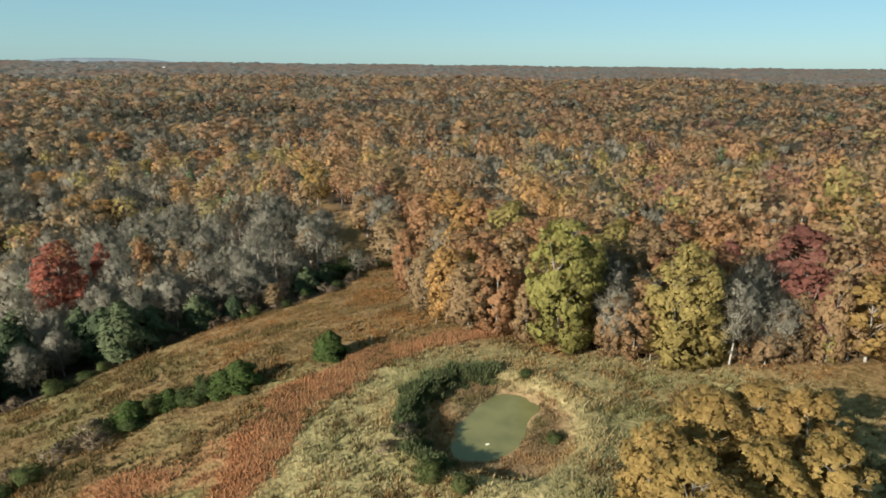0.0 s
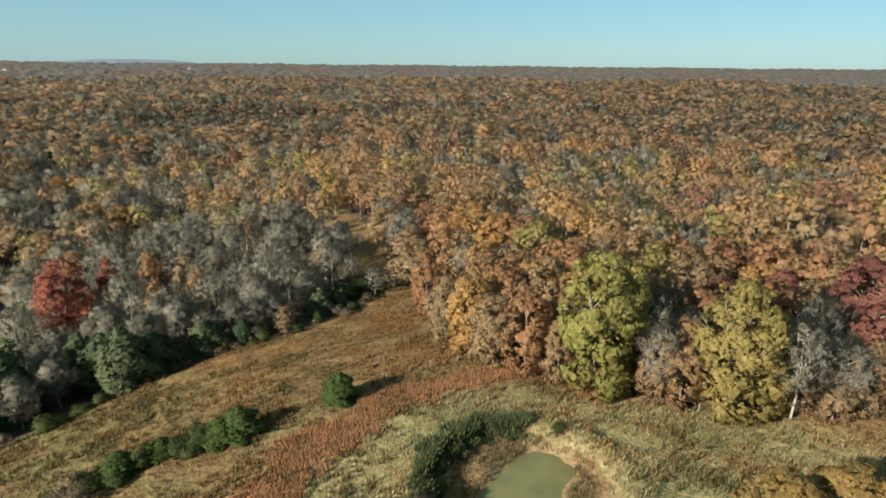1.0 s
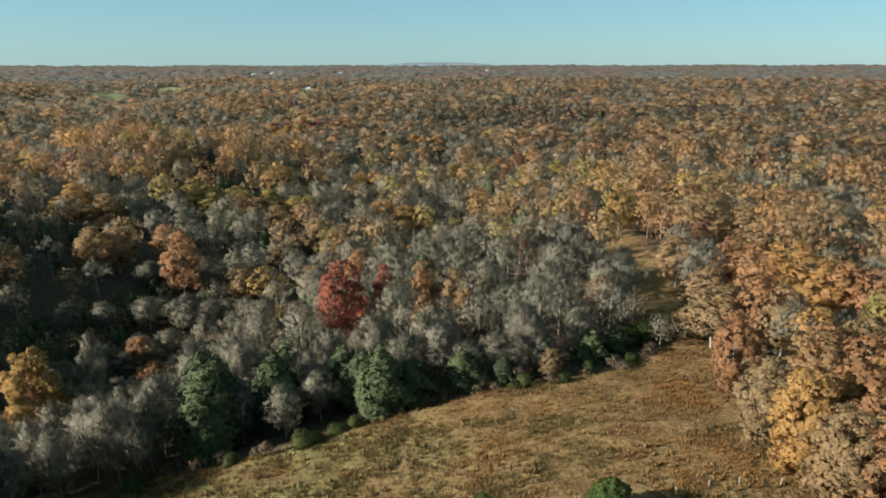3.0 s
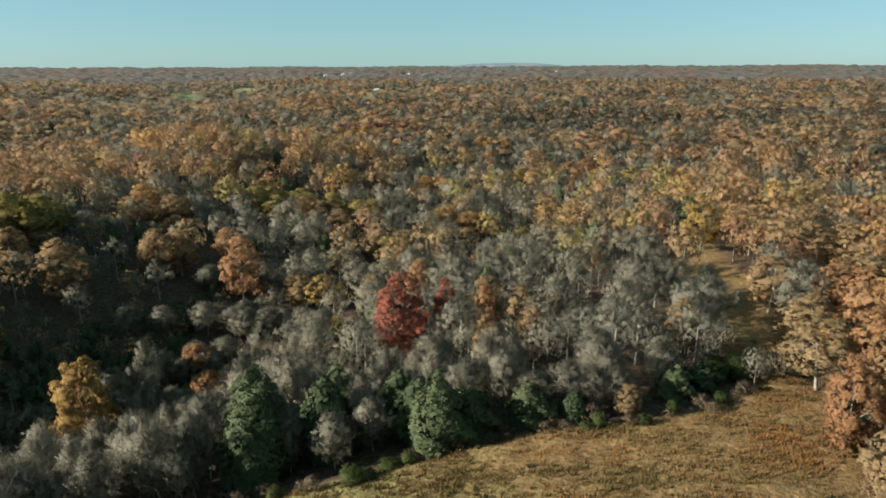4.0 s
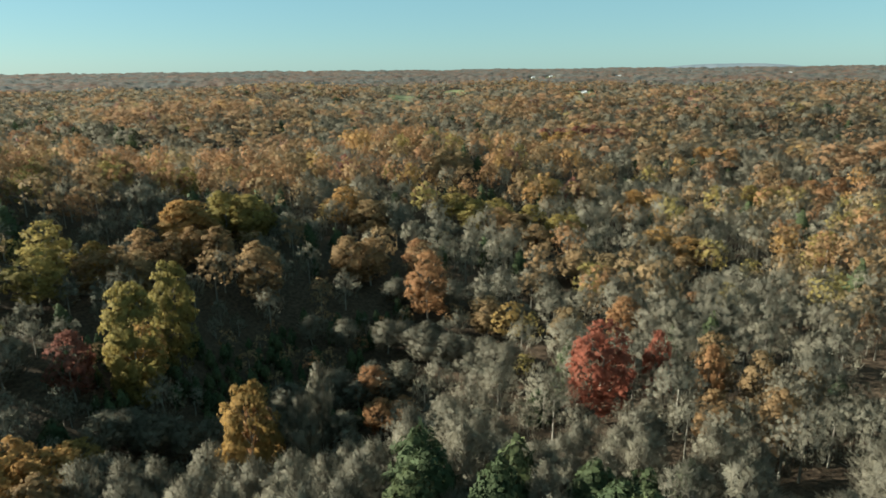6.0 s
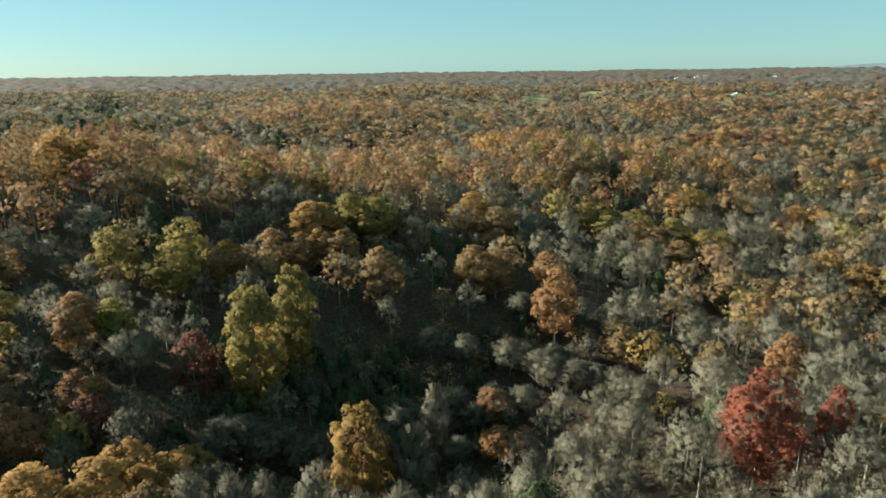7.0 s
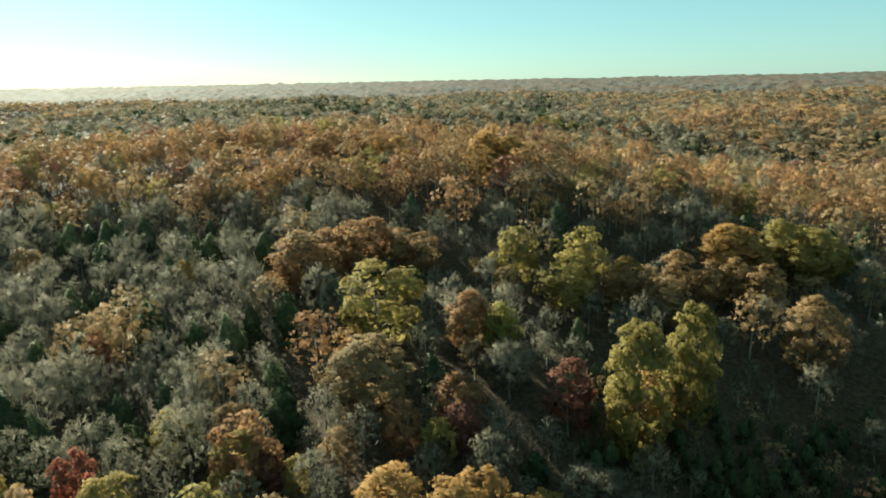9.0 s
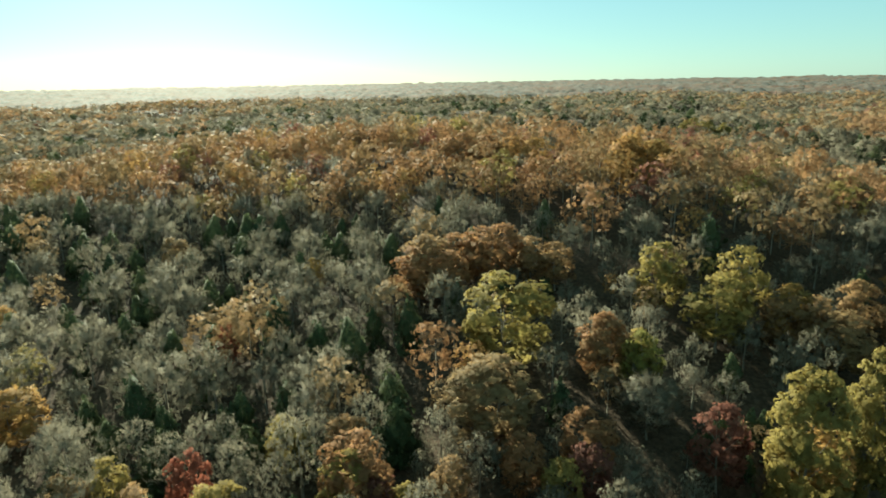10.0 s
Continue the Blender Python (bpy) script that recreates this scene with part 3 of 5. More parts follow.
tree("orange", -161.8, 302.4, 16.2, 16.6, fine=0)
tree("tan", -160.3, 263.7, 14.3, 14.7, fine=0)
tree("tan", -171.4, 258.8, 13.0, 14.7, fine=0)
tree("tan", -237.2, 15.2, 19.0, 18.1, fine=0)
tree("brown", -204.1, 67.1, 15.0, 12.8, fine=0)
tree("green", -199.0, 74.6, 16.0, 8.6, fine=0)
tree("bare", -188.0, 76.0, 14.0, 13.2, fine=0)
tree("olive", -240.0, 97.0, 21.0, 14.2, fine=0)
tree("orange", -251.7, 142.1, 19.0, 19.6, fine=0)
tree("brown", -233.4, 144.8, 16.9, 12.5, fine=0)
tree("brown", -239.2, 139.2, 15.0, 12.5, fine=0)
tree("olive", -252.9, 165.8, 19.0, 15.7, fine=0)
tree("orange", -146.0, 67.0, 12.8, 12.7, fine=0)
tree("orange", -146.7, 58.0, 12.8, 12.7, fine=0)
tree("orange", -147.9, 77.8, 11.5, 9.8, fine=0)
tree("orange", -151.2, 71.7, 12.5, 9.8, fine=0)
tree("yellow", -154.1, 82.4, 9.0, 8.3, fine=0)
tree("bare", -158.6, 95.3, 9.7, 10.3, fine=0)
tree("bare", -160.1, 88.5, 10.8, 10.3, fine=0)
tree("bare", -165.8, 131.5, 10.0, 9.9, fine=0)
tree("bare", -181.8, 160.2, 11.7, 9.9, fine=0)
tree("bare", -189.4, 153.2, 10.7, 9.9, fine=0)
tree("bare", -156.3, 102.7, 10.0, 8.6, fine=0)
tree("bare", -160.7, 96.7, 9.0, 8.6, fine=0)
tree("orange", -328.8, 76.5, 17.5, 15.6, fine=0)
tree("orange", -325.5, 66.5, 19.6, 15.6, fine=0)
tree("olive", -944.3, 157.5, 19.3, 20.5, fine=0)
tree("olive", -947.4, 135.5, 20.5, 20.5, fine=0)
tree("olive", -949.2, 113.9, 18.7, 20.5, fine=0)
tree("rust", -812.4, 222.6, 18.2, 19.5, fine=0)
tree("rust", -816.3, 200.4, 19.6, 19.5, fine=0)
tree("rust", -815.0, 177.6, 19.3, 19.5, fine=0)
tree("rust", -338.7, 7.0, 16.8, 18.6, fine=0)
tree("rust", -340.1, -5.6, 18.5, 18.6, fine=0)
tree("orange", -330.6, 29.4, 16.5, 16.3, fine=0)
tree("orange", -334.1, 19.0, 16.5, 16.3, fine=0)
tree("rust", -234.2, 22.4, 16.5, 14.6, fine=0)
tree("rust", -232.8, 13.4, 17.7, 14.6, fine=0)
tree("rust", -244.3, 30.2, 19.0, 16.6, fine=0)
tree("tan", -203.2, -27.7, 14.0, 10.1, fine=0)
tree("tan", -248.6, -82.6, 14.0, 10.1, fine=0)
tree("orange", -156.5, -47.1, 14.0, 14.4, fine=0)
tree("orange", -189.8, -90.4, 14.0, 8.7, fine=0)
tree("olive", -201.5, 73.2, 15.0, 8.0, fine=0)
tree("rust", -204.2, 66.2, 16.0, 12.4, fine=0)
tree("olive", -162.9, 63.5, 12.0, 7.2, fine=0)
tree("rust", -375.8, -58.6, 17.3, 17.7, fine=0)
tree("rust", -372.0, -68.3, 17.1, 17.7, fine=0)
tree("rust", -969.2, -759.0, 16.9, 18.6, fine=0)
tree("rust", -951.7, -776.7, 16.3, 18.6, fine=0)
tree("rust", -935.6, -793.0, 16.8, 18.6, fine=0)
tree("rust", -969.3, -669.8, 17.9, 18.6, fine=0)
tree("rust", -955.6, -685.1, 16.5, 18.6, fine=0)
tree("rust", -940.6, -701.9, 17.9, 18.6, fine=0)
tree("orange", -320.4, 73.5, 19.5, 14.6, fine=0)
tree("orange", -321.4, 64.1, 19.8, 14.6, fine=0)
tree("olive", -945.2, 160.0, 19.2, 19.5, fine=0)
tree("olive", -948.6, 141.5, 17.3, 19.5, fine=0)
tree("olive", -949.4, 122.3, 17.9, 19.5, fine=0)
tree("crimson", -831.3, 226.5, 16.2, 17.6, fine=0)
tree("crimson", -837.0, 205.9, 16.7, 17.6, fine=0)
tree("crimson", -839.5, 184.0, 16.7, 17.6, fine=0)
tree("bare", -33.9, 224.1, 12.6, 8.6, fine=0)
tree("cedar", -90.0, 112.0, 18.5, 9.0)
tree("cedar", -100.0, 122.0, 21.4, 11.5, fine=0)
tree("cedar", -70.0, 134.0, 12.8, 8.0)
tree("cedar", -60.0, 136.0, 10.0, 7.0)
tree("cedar", -52.0, 143.0, 8.9, 6.0)
tree("cedar", -30.0, 163.0, 7.4, 6.9, fine=0)
tree("cedar", -26.0, 170.0, 6.6, 6.9, fine=0)
tree("cedar", -68.0, 150.0, 9.9, 6.9, fine=0)
tree("rust", -254.2, 32.4, 15.6, 15.6, fine=0)
tree("rust", -247.8, 21.4, 15.3, 15.6, fine=0)
tree("brown", -247.4, 49.8, 14.8, 11.4, fine=0)
tree("brown", -248.9, 42.7, 14.9, 11.4, fine=0)
tree("yellow", -233.6, 107.2, 16.0, 11.9, fine=0)
tree("orange", -185.3, 104.0, 16.0, 14.0, fine=0)
tree("orange", -255.6, 146.0, 14.3, 12.3, fine=0)
tree("orange", -255.0, 138.6, 14.5, 12.3, fine=0)
tree("olive", -264.5, 160.1, 16.0, 12.2, fine=0)
tree("olive", -260.2, 174.3, 14.7, 11.7, fine=0)
tree("olive", -267.3, 167.0, 14.9, 11.7, fine=0)
tree("tan", -224.6, 116.3, 16.0, 15.5, fine=0)
tree("tan", -251.3, 224.0, 15.8, 13.9, fine=0)
tree("tan", -257.9, 218.7, 15.8, 13.9, fine=0)
tree("brown", -212.6, 191.8, 15.7, 11.4, fine=0)
tree("brown", -218.2, 184.6, 14.0, 11.4, fine=0)
tree("tan", -297.1, 308.6, 15.0, 15.6, fine=0)
tree("tan", -301.4, 301.0, 15.1, 15.6, fine=0)
tree("olive", -237.6, 283.5, 15.5, 15.6, fine=0)
tree("olive", -247.1, 274.0, 15.2, 15.6, fine=0)
tree("olive", -252.9, 269.6, 15.0, 15.6, fine=0)
tree("olive", -222.7, 292.9, 14.8, 15.6, fine=0)
tree("olive", -232.2, 284.3, 14.0, 15.6, fine=0)
tree("olive", -199.7, 294.2, 14.1, 12.9, fine=0)
tree("olive", -205.2, 290.1, 14.2, 12.9, fine=0)
tree("yellow", -380.4, 529.0, 15.6, 15.6, fine=0)
tree("yellow", -389.4, 523.8, 14.6, 15.6, fine=0)
tree("yellow", -399.3, 515.4, 15.2, 15.6, fine=0)
tree("olive", -354.8, 74.9, 15.5, 15.6, fine=0)
tree("olive", -354.3, 64.6, 16.0, 15.6, fine=0)
tree("olive", -986.5, 162.6, 15.4, 15.6, fine=0)
tree("olive", -988.0, 144.4, 15.0, 15.6, fine=0)
tree("olive", -993.8, 125.9, 15.9, 15.6, fine=0)
tree("rust", -847.8, 226.2, 13.9, 15.6, fine=0)
tree("rust", -852.9, 204.2, 16.0, 15.6, fine=0)
tree("rust", -859.1, 182.1, 13.9, 15.6, fine=0)
tree("tan", -314.6, 140.2, 15.4, 13.3, fine=0)
tree("tan", -319.4, 132.5, 14.8, 13.3, fine=0)
tree("olive", -305.8, 162.8, 16.0, 11.5, fine=0)
tree("olive", -313.0, 156.3, 14.2, 11.5, fine=0)
tree("rust", -1260.2, 708.5, 15.1, 15.6, fine=0)
tree("rust", -1273.9, 673.1, 14.5, 15.6, fine=0)
tree("rust", -1292.4, 637.2, 15.2, 15.6, fine=0)
tree("orange", -542.6, 445.8, 15.1, 15.6, fine=0)
tree("orange", -551.5, 436.3, 14.4, 15.6, fine=0)
tree("orange", -558.0, 428.2, 14.1, 15.6, fine=0)
tree("tan", -373.8, 260.5, 15.7, 15.6, fine=0)
tree("tan", -376.6, 251.7, 16.0, 15.6, fine=0)
tree("rust", -204.3, 208.4, 16.0, 12.5, fine=0)
tree("bare", -194.7, 79.0, 10.1, 7.8, fine=0)
tree("bare", -198.1, 74.0, 10.2, 7.8, fine=0)
tree("bare", -186.3, 194.1, 10.2, 10.8, fine=0)
tree("bare", -192.3, 189.3, 9.8, 10.8, fine=0)
tree("bare", -166.0, 179.1, 10.5, 9.6, fine=0)
tree("bare", -171.4, 175.4, 10.1, 9.6, fine=0)
tree("bare", -153.7, 180.2, 10.0, 10.8, fine=0)
tree("bare", -160.3, 175.5, 10.9, 10.8, fine=0)
tree("bare", -166.4, 132.4, 11.0, 10.7, fine=0)
tree("bare", -145.7, 183.8, 10.4, 9.2, fine=0)
tree("bare", -150.8, 181.0, 10.0, 9.2, fine=0)
tree("bare", -167.1, 236.1, 9.9, 10.8, fine=0)
tree("bare", -172.6, 233.9, 10.9, 10.8, fine=0)
tree("bare", -179.3, 225.9, 10.6, 10.8, fine=0)
tree("bare", -149.6, 228.3, 9.6, 10.8, fine=0)
tree("bare", -156.4, 224.3, 10.4, 10.8, fine=0)
tree("bare", -152.5, 206.6, 10.0, 9.9, fine=0)
tree("bare", -156.7, 200.3, 10.2, 9.9, fine=0)
tree("bare", -155.0, 115.1, 10.4, 10.1, fine=0)
tree("bare", -156.3, 108.5, 10.9, 10.1, fine=0)
tree("bare", -160.1, 98.0, 9.5, 9.7, fine=0)
tree("bare", -161.4, 92.7, 10.6, 9.7, fine=0)
tree("tan", -156.7, 196.3, 13.0, 11.4, fine=0)
tree("brown", -230.7, 112.9, 15.4, 11.5, fine=0)
tree("brown", -230.8, 106.4, 14.9, 11.5, fine=0)
tree("brown", -237.5, 131.3, 14.6, 11.2, fine=0)
tree("brown", -240.0, 123.2, 15.7, 11.2, fine=0)
tree("tan", -300.2, 319.3, 15.6, 15.6, fine=0)
tree("tan", -306.9, 310.6, 15.5, 15.6, fine=0)
tree("olive", -225.1, 276.2, 14.6, 15.6, fine=0)
tree("olive", -234.6, 265.4, 15.6, 15.6, fine=0)
tree("brown", -200.3, 268.8, 14.5, 15.6, fine=0)
tree("brown", -207.4, 262.1, 14.0, 15.6, fine=0)
tree("orange", -361.1, 524.8, 14.5, 15.6, fine=0)
tree("orange", -371.3, 519.6, 14.2, 15.6, fine=0)
tree("orange", -381.9, 508.6, 13.8, 15.6, fine=0)
tree("olive", -240.6, 350.1, 15.8, 15.6, fine=0)
tree("olive", -249.6, 341.7, 15.7, 15.6, fine=0)
tree("olive", -258.4, 336.0, 15.2, 15.6, fine=0)
tree("tan", -153.4, 303.8, 14.0, 15.6, fine=0)
tree("tan", -164.4, 299.5, 15.0, 15.6, fine=0)
tree("orange", -244.5, 544.7, 15.8, 15.6, fine=0)
tree("orange", -254.7, 536.9, 15.7, 15.6, fine=0)
tree("orange", -262.8, 536.1, 15.8, 15.6, fine=0)
tree("rust", -154.9, 491.1, 15.3, 15.6, fine=0)
tree("rust", -166.6, 486.1, 13.9, 15.6, fine=0)
tree("rust", -178.2, 482.1, 14.4, 15.6, fine=0)
tree("tan", -73.9, 286.3, 15.5, 11.4, fine=0)
tree("tan", -81.1, 285.8, 14.1, 11.4, fine=0)
tree("olive", -105.3, 324.0, 16.0, 15.6, fine=0)
tree("rust", -121.1, 214.0, 16.0, 10.6, fine=0)
tree("bare", -184.9, 192.5, 11.1, 11.7, fine=0)
tree("bare", -192.1, 187.9, 10.8, 11.7, fine=0)
tree("bare", -164.3, 174.3, 11.9, 11.7, fine=0)
tree("bare", -173.2, 169.4, 12.0, 11.7, fine=0)
tree("bare", -154.8, 177.6, 11.1, 11.7, fine=0)
tree("bare", -160.0, 174.2, 11.5, 11.7, fine=0)
tree("bare", -135.6, 181.8, 11.9, 11.1, fine=0)
tree("bare", -140.3, 181.4, 10.5, 11.1, fine=0)
tree("bare", -170.0, 265.0, 11.7, 11.7, fine=0)
tree("bare", -175.8, 259.4, 10.7, 11.7, fine=0)
tree("bare", -187.0, 254.6, 11.1, 11.7, fine=0)
tree("bare", -144.1, 265.9, 10.5, 11.7, fine=0)
tree("bare", -150.7, 260.6, 11.4, 11.7, fine=0)
tree("bare", -156.8, 258.0, 10.7, 11.7, fine=0)
tree("bare", -173.2, 208.1, 10.6, 11.7, fine=0)
tree("bare", -178.9, 201.1, 11.7, 11.7, fine=0)
tree("bare", -83.6, 261.5, 11.7, 11.7, fine=0)
tree("bare", -91.4, 255.3, 10.8, 11.7, fine=0)
tree("bare", -98.8, 256.4, 10.5, 11.7, fine=0)
tree("bare", -113.4, 286.2, 11.0, 11.7, fine=0)
tree("bare", -122.5, 284.6, 11.2, 11.7, fine=0)
tree("bare", -129.3, 281.2, 10.7, 11.7, fine=0)
tree("olive", -30.5, 393.7, 16.1, 16.1, fine=0)
tree("olive", -40.9, 396.9, 14.7, 16.1, fine=0)
tree("rust", -12.2, 309.9, 15.3, 13.8, fine=0)
tree("rust", -21.1, 315.3, 16.5, 13.8, fine=0)
tree("tan", -1.9, 270.5, 15.4, 13.0, fine=0)
tree("tan", -10.0, 270.7, 15.1, 13.0, fine=0)
tree("bare", 22.4, 450.4, 16.6, 16.6, fine=0)
tree("bare", 9.8, 452.5, 15.7, 16.6, fine=0)
tree("rust", 74.6, 616.9, 15.9, 16.6, fine=0)
tree("rust", 60.0, 617.6, 16.3, 16.6, fine=0)
tree("rust", 46.2, 622.5, 16.2, 16.6, fine=0)
tree("tan", 29.2, 371.7, 16.2, 16.6, fine=0)
tree("tan", 17.9, 376.9, 14.9, 16.6, fine=0)
tree("rust", 3.2, 216.3, 17.0, 16.3, fine=0)
tree("orange", 14.8, 202.8, 17.0, 17.4, fine=0)
tree("orange", -200.5, 370.7, 16.2, 16.6, fine=0)
tree("orange", -213.2, 365.8, 16.6, 16.6, fine=0)
tree("brown", -178.1, 457.2, 15.2, 16.6, fine=0)
tree("brown", -190.0, 450.2, 14.9, 16.6, fine=0)
tree("orange", -157.8, 732.3, 15.3, 16.2, fine=0)
tree("orange", -168.6, 728.6, 15.0, 16.2, fine=0)
tree("orange", -178.6, 726.6, 15.4, 16.2, fine=0)
tree("rust", 63.0, 594.3, 16.4, 16.1, fine=0)
tree("rust", 52.6, 595.8, 15.1, 16.1, fine=0)
tree("rust", 42.5, 594.4, 17.0, 16.1, fine=0)
tree("orange", 95.2, 671.2, 15.8, 15.2, fine=0)
tree("orange", 85.8, 673.2, 16.5, 15.2, fine=0)
tree("orange", 76.9, 672.0, 16.5, 15.2, fine=0)
tree("rust", 127.5, 508.2, 16.0, 16.3, fine=0)
tree("rust", 117.0, 511.2, 16.0, 16.3, fine=0)
tree("rust", 107.9, 514.2, 15.7, 16.3, fine=0)
tree("orange", 242.8, 511.9, 15.3, 16.6, fine=0)
tree("orange", 234.4, 513.1, 16.3, 16.6, fine=0)
tree("orange", 227.2, 520.8, 16.6, 16.6, fine=0)
tree("orange", 212.9, 555.4, 15.3, 15.4, fine=0)
tree("orange", 204.0, 560.8, 15.4, 15.4, fine=0)
tree("orange", 194.4, 566.0, 15.4, 15.4, fine=0)
tree("olive", 309.4, 560.3, 14.7, 16.6, fine=0)
tree("olive", 300.5, 568.1, 16.8, 16.6, fine=0)
tree("olive", 288.6, 576.8, 14.7, 16.6, fine=0)
tree("rust", 344.5, 562.0, 15.8, 15.9, fine=0)
tree("rust", 337.0, 569.6, 16.9, 15.9, fine=0)
tree("rust", 329.6, 578.7, 16.7, 15.9, fine=0)
tree("green", 110.9, 164.9, 17.0, 8.7, fine=0)
tree("bare", -158.1, 163.5, 8.9, 9.8, fine=0)
tree("bare", -163.6, 157.0, 9.4, 9.8, fine=0)
tree("bare", -167.6, 148.1, 9.7, 9.8, fine=0)
tree("bare", -162.6, 142.0, 8.0, 8.8, fine=0)
tree("bare", -166.3, 136.5, 7.9, 8.8, fine=0)
tree("bare", -166.5, 131.4, 9.0, 8.8, fine=0)
tree("bare", -156.2, 155.4, 9.6, 9.8, fine=0)
tree("bare", -159.9, 149.4, 9.2, 9.8, fine=0)
tree("bare", -164.6, 141.7, 9.3, 9.8, fine=0)
tree("bare", -160.7, 130.5, 8.1, 8.8, fine=0)
tree("bare", -162.3, 123.8, 8.6, 8.8, fine=0)
tree("bare", -165.0, 119.5, 7.9, 8.8, fine=0)
tree("bare", -151.6, 139.4, 8.7, 8.8, fine=0)
tree("bare", -152.0, 134.6, 8.9, 8.8, fine=0)
tree("bare", -158.4, 127.1, 8.9, 8.8, fine=0)
tree("bare", -161.7, 100.6, 8.5, 8.8, fine=0)
tree("bare", -165.2, 94.5, 8.4, 8.8, fine=0)
tree("bare", -165.6, 90.2, 7.8, 8.8, fine=0)
tree("bare", -112.3, 152.9, 8.6, 8.8, fine=0)
tree("bare", -118.1, 149.1, 8.5, 8.8, fine=0)
tree("brown", 33.5, 99.9, 12.2, 6.4)
tree("olive", 48.8, 97.3, 11.7, 10.1)
tree("brown", 57.1, 93.5, 7.8, 6.1)
tree("brown", 55.0, 97.5, 7.8, 6.1)
tree("olive", 68.2, 93.6, 6.0, 4.2)
tree("olive", 67.4, 96.0, 6.0, 4.2)
tree("tan", 62.1, 95.1, 12.1, 7.6)
tree("brown", 70.9, 93.2, 8.1, 6.4, fine=0)
tree("tan", 20.0, 107.9, 11.0, 6.3)
tree("bare", -80.0, 130.0, 14.7, 8.0)
tree("bare", -75.0, 126.0, 12.0, 8.0)
tree("bare", -98.0, 130.0, 19.5, 9.2, fine=0)
tree("bare", -110.0, 128.0, 22.6, 9.2, fine=0)
tree("bare", -103.0, 112.0, 19.1, 9.2, fine=0)
tree("bare", -86.0, 116.0, 14.2, 7.0)
tree("bare", -66.0, 136.0, 10.4, 7.0)

tree("bare", -47.0, 150.0, 11.5, 8.5)
tree("bare", -42.5, 151.5, 10.0, 8.0)
tree("bare", -52.0, 146.0, 10.5, 8.0)
tree("bare", -38.5, 154.0, 9.5, 7.5)
tree("cedar", -50.0, 143.5, 7.0, 5.0)
tree("cedar", -44.5, 147.0, 6.0, 4.6)
tree("tan", -36.0, 152.0, 6.5, 5.5)
tree("brush", -41.0, 147.0, 3.6, 5.5)
tree("brush", -47.5, 143.5, 3.2, 5.0)

# ---- shrubs in the meadow ----
for kind, x, y, h, w in (("juniper", -15.0, 101.0, 5.2, 5.2), ("juniper", -28.5, 94.0, 5.0, 6.0), ("juniper", -31.0, 92.8, 4.3, 5.0), ("shrub", -33.6, 92.2, 3.6, 4.6),
                         ("shrub", -36.5, 91.6, 2.6, 4.4), ("juniper", -39.2, 91.8, 3.4, 4.2), ("shrub", -41.5, 90.2, 3.2, 4.0), ("juniper", -44.0, 88.5, 4.2, 5.0),
                         ("shrub", -46.5, 87.0, 2.6, 4.6), ("shrub", -43.0, 86.4, 1.8, 3.4), ("shrub", -34.8, 90.6, 1.9, 3.2), ("brush", -48.0, 85.5, 3.4, 5.4),
                         ("brush", -51.0, 81.0, 2.6, 5.4), ("brush", -46.0, 82.5, 2.4, 4.6), ("brush", -49.5, 83.4, 2.2, 4.4), ("shrub", -53.0, 77.0, 2.2, 4.6),
                         ("shrub", -55.2, 74.0, 1.8, 4.0), ("brush", -56.0, 77.4, 2.0, 4.4), ("shrub", -57.5, 71.4, 2.2, 4.2), ("brush", -1.5, 72.5, 1.8, 4.4), ("brush", -3.6, 69.6, 1.6, 3.8)):
    tree(kind, x, y, h, w, group="shrubs of the meadow", sink=0.1)
tree("shrub", 16.9, 89.8, 1.4, 2.2, group="shrubs of the meadow", sink=0.1)
tree("shrub", 18.2, 73.5, 1.3, 2.6, group="shrubs of the meadow", sink=0.1)
tree("shrub", 1.4, 63.5, 2.6, 3.6, group="shrubs of the meadow", sink=0.1)
tree("shrub", 5.0, 61.5, 1.6, 3.0, group="shrubs of the meadow", sink=0.1)


# ---- the woods ----
E = np.random.RandomState(19)
HEDGE = [(-24, 177), (-20, 179), (-16, 181.5), (-12, 184), (-9, 186), (-26, 181), (-21, 183), (-14, 187)]
for hx, hy in HEDGE:
    tree(E.choice(["brush", "shrub"]), hx, hy, E.uniform(3.0, 5.0), E.uniform(6, 8), group="brush of the hedge", sink=0.1)
for (x0, y0), (x1, y1) in zip(FIELD[:7], FIELD[1:8]):
    for k in range(int(math.hypot(x1 - x0, y1 - y0) / 3.2)):
        f = (k + E.uniform(0.2, 0.8)) * 3.2 / math.hypot(x1 - x0, y1 - y0)
        kind = "brush" if E.uniform() < 0.72 else "shrub"
        tree(kind, x0 + (x1 - x0) * f + E.normal() * 1.0, y0 + (y1 - y0) * f + E.normal() * 1.0, E.uniform(1.3, 3.0), E.uniform(2.8, 4.6), group="brush of the edge", sink=0.1)
for (x0, y0), (x1, y1) in zip(FIELD[16:22], FIELD[17:23]):
    for k in range(int(math.hypot(x1 - x0, y1 - y0) / 4.0)):
        f = (k + E.uniform(0.2, 0.8)) * 4.0 / math.hypot(x1 - x0, y1 - y0)
        tree("brush", x0 + (x1 - x0) * f + 0.8, y0 + (y1 - y0) * f + 0.8, E.uniform(1.8, 3.6), E.uniform(3, 5), group="brush of the edge", sink=0.1)
        kind = E.choice(["tan", "brown", "bare", "olive"])
        tree(kind, x0 + (x1 - x0) * f + E.uniform(1, 4), y0 + (y1 - y0) * f + E.uniform(1, 4), E.uniform(4.5, 8), E.uniform(3.5, 5.5), 0, "slender young tree at the edge of the woods", "saplings of the edge")


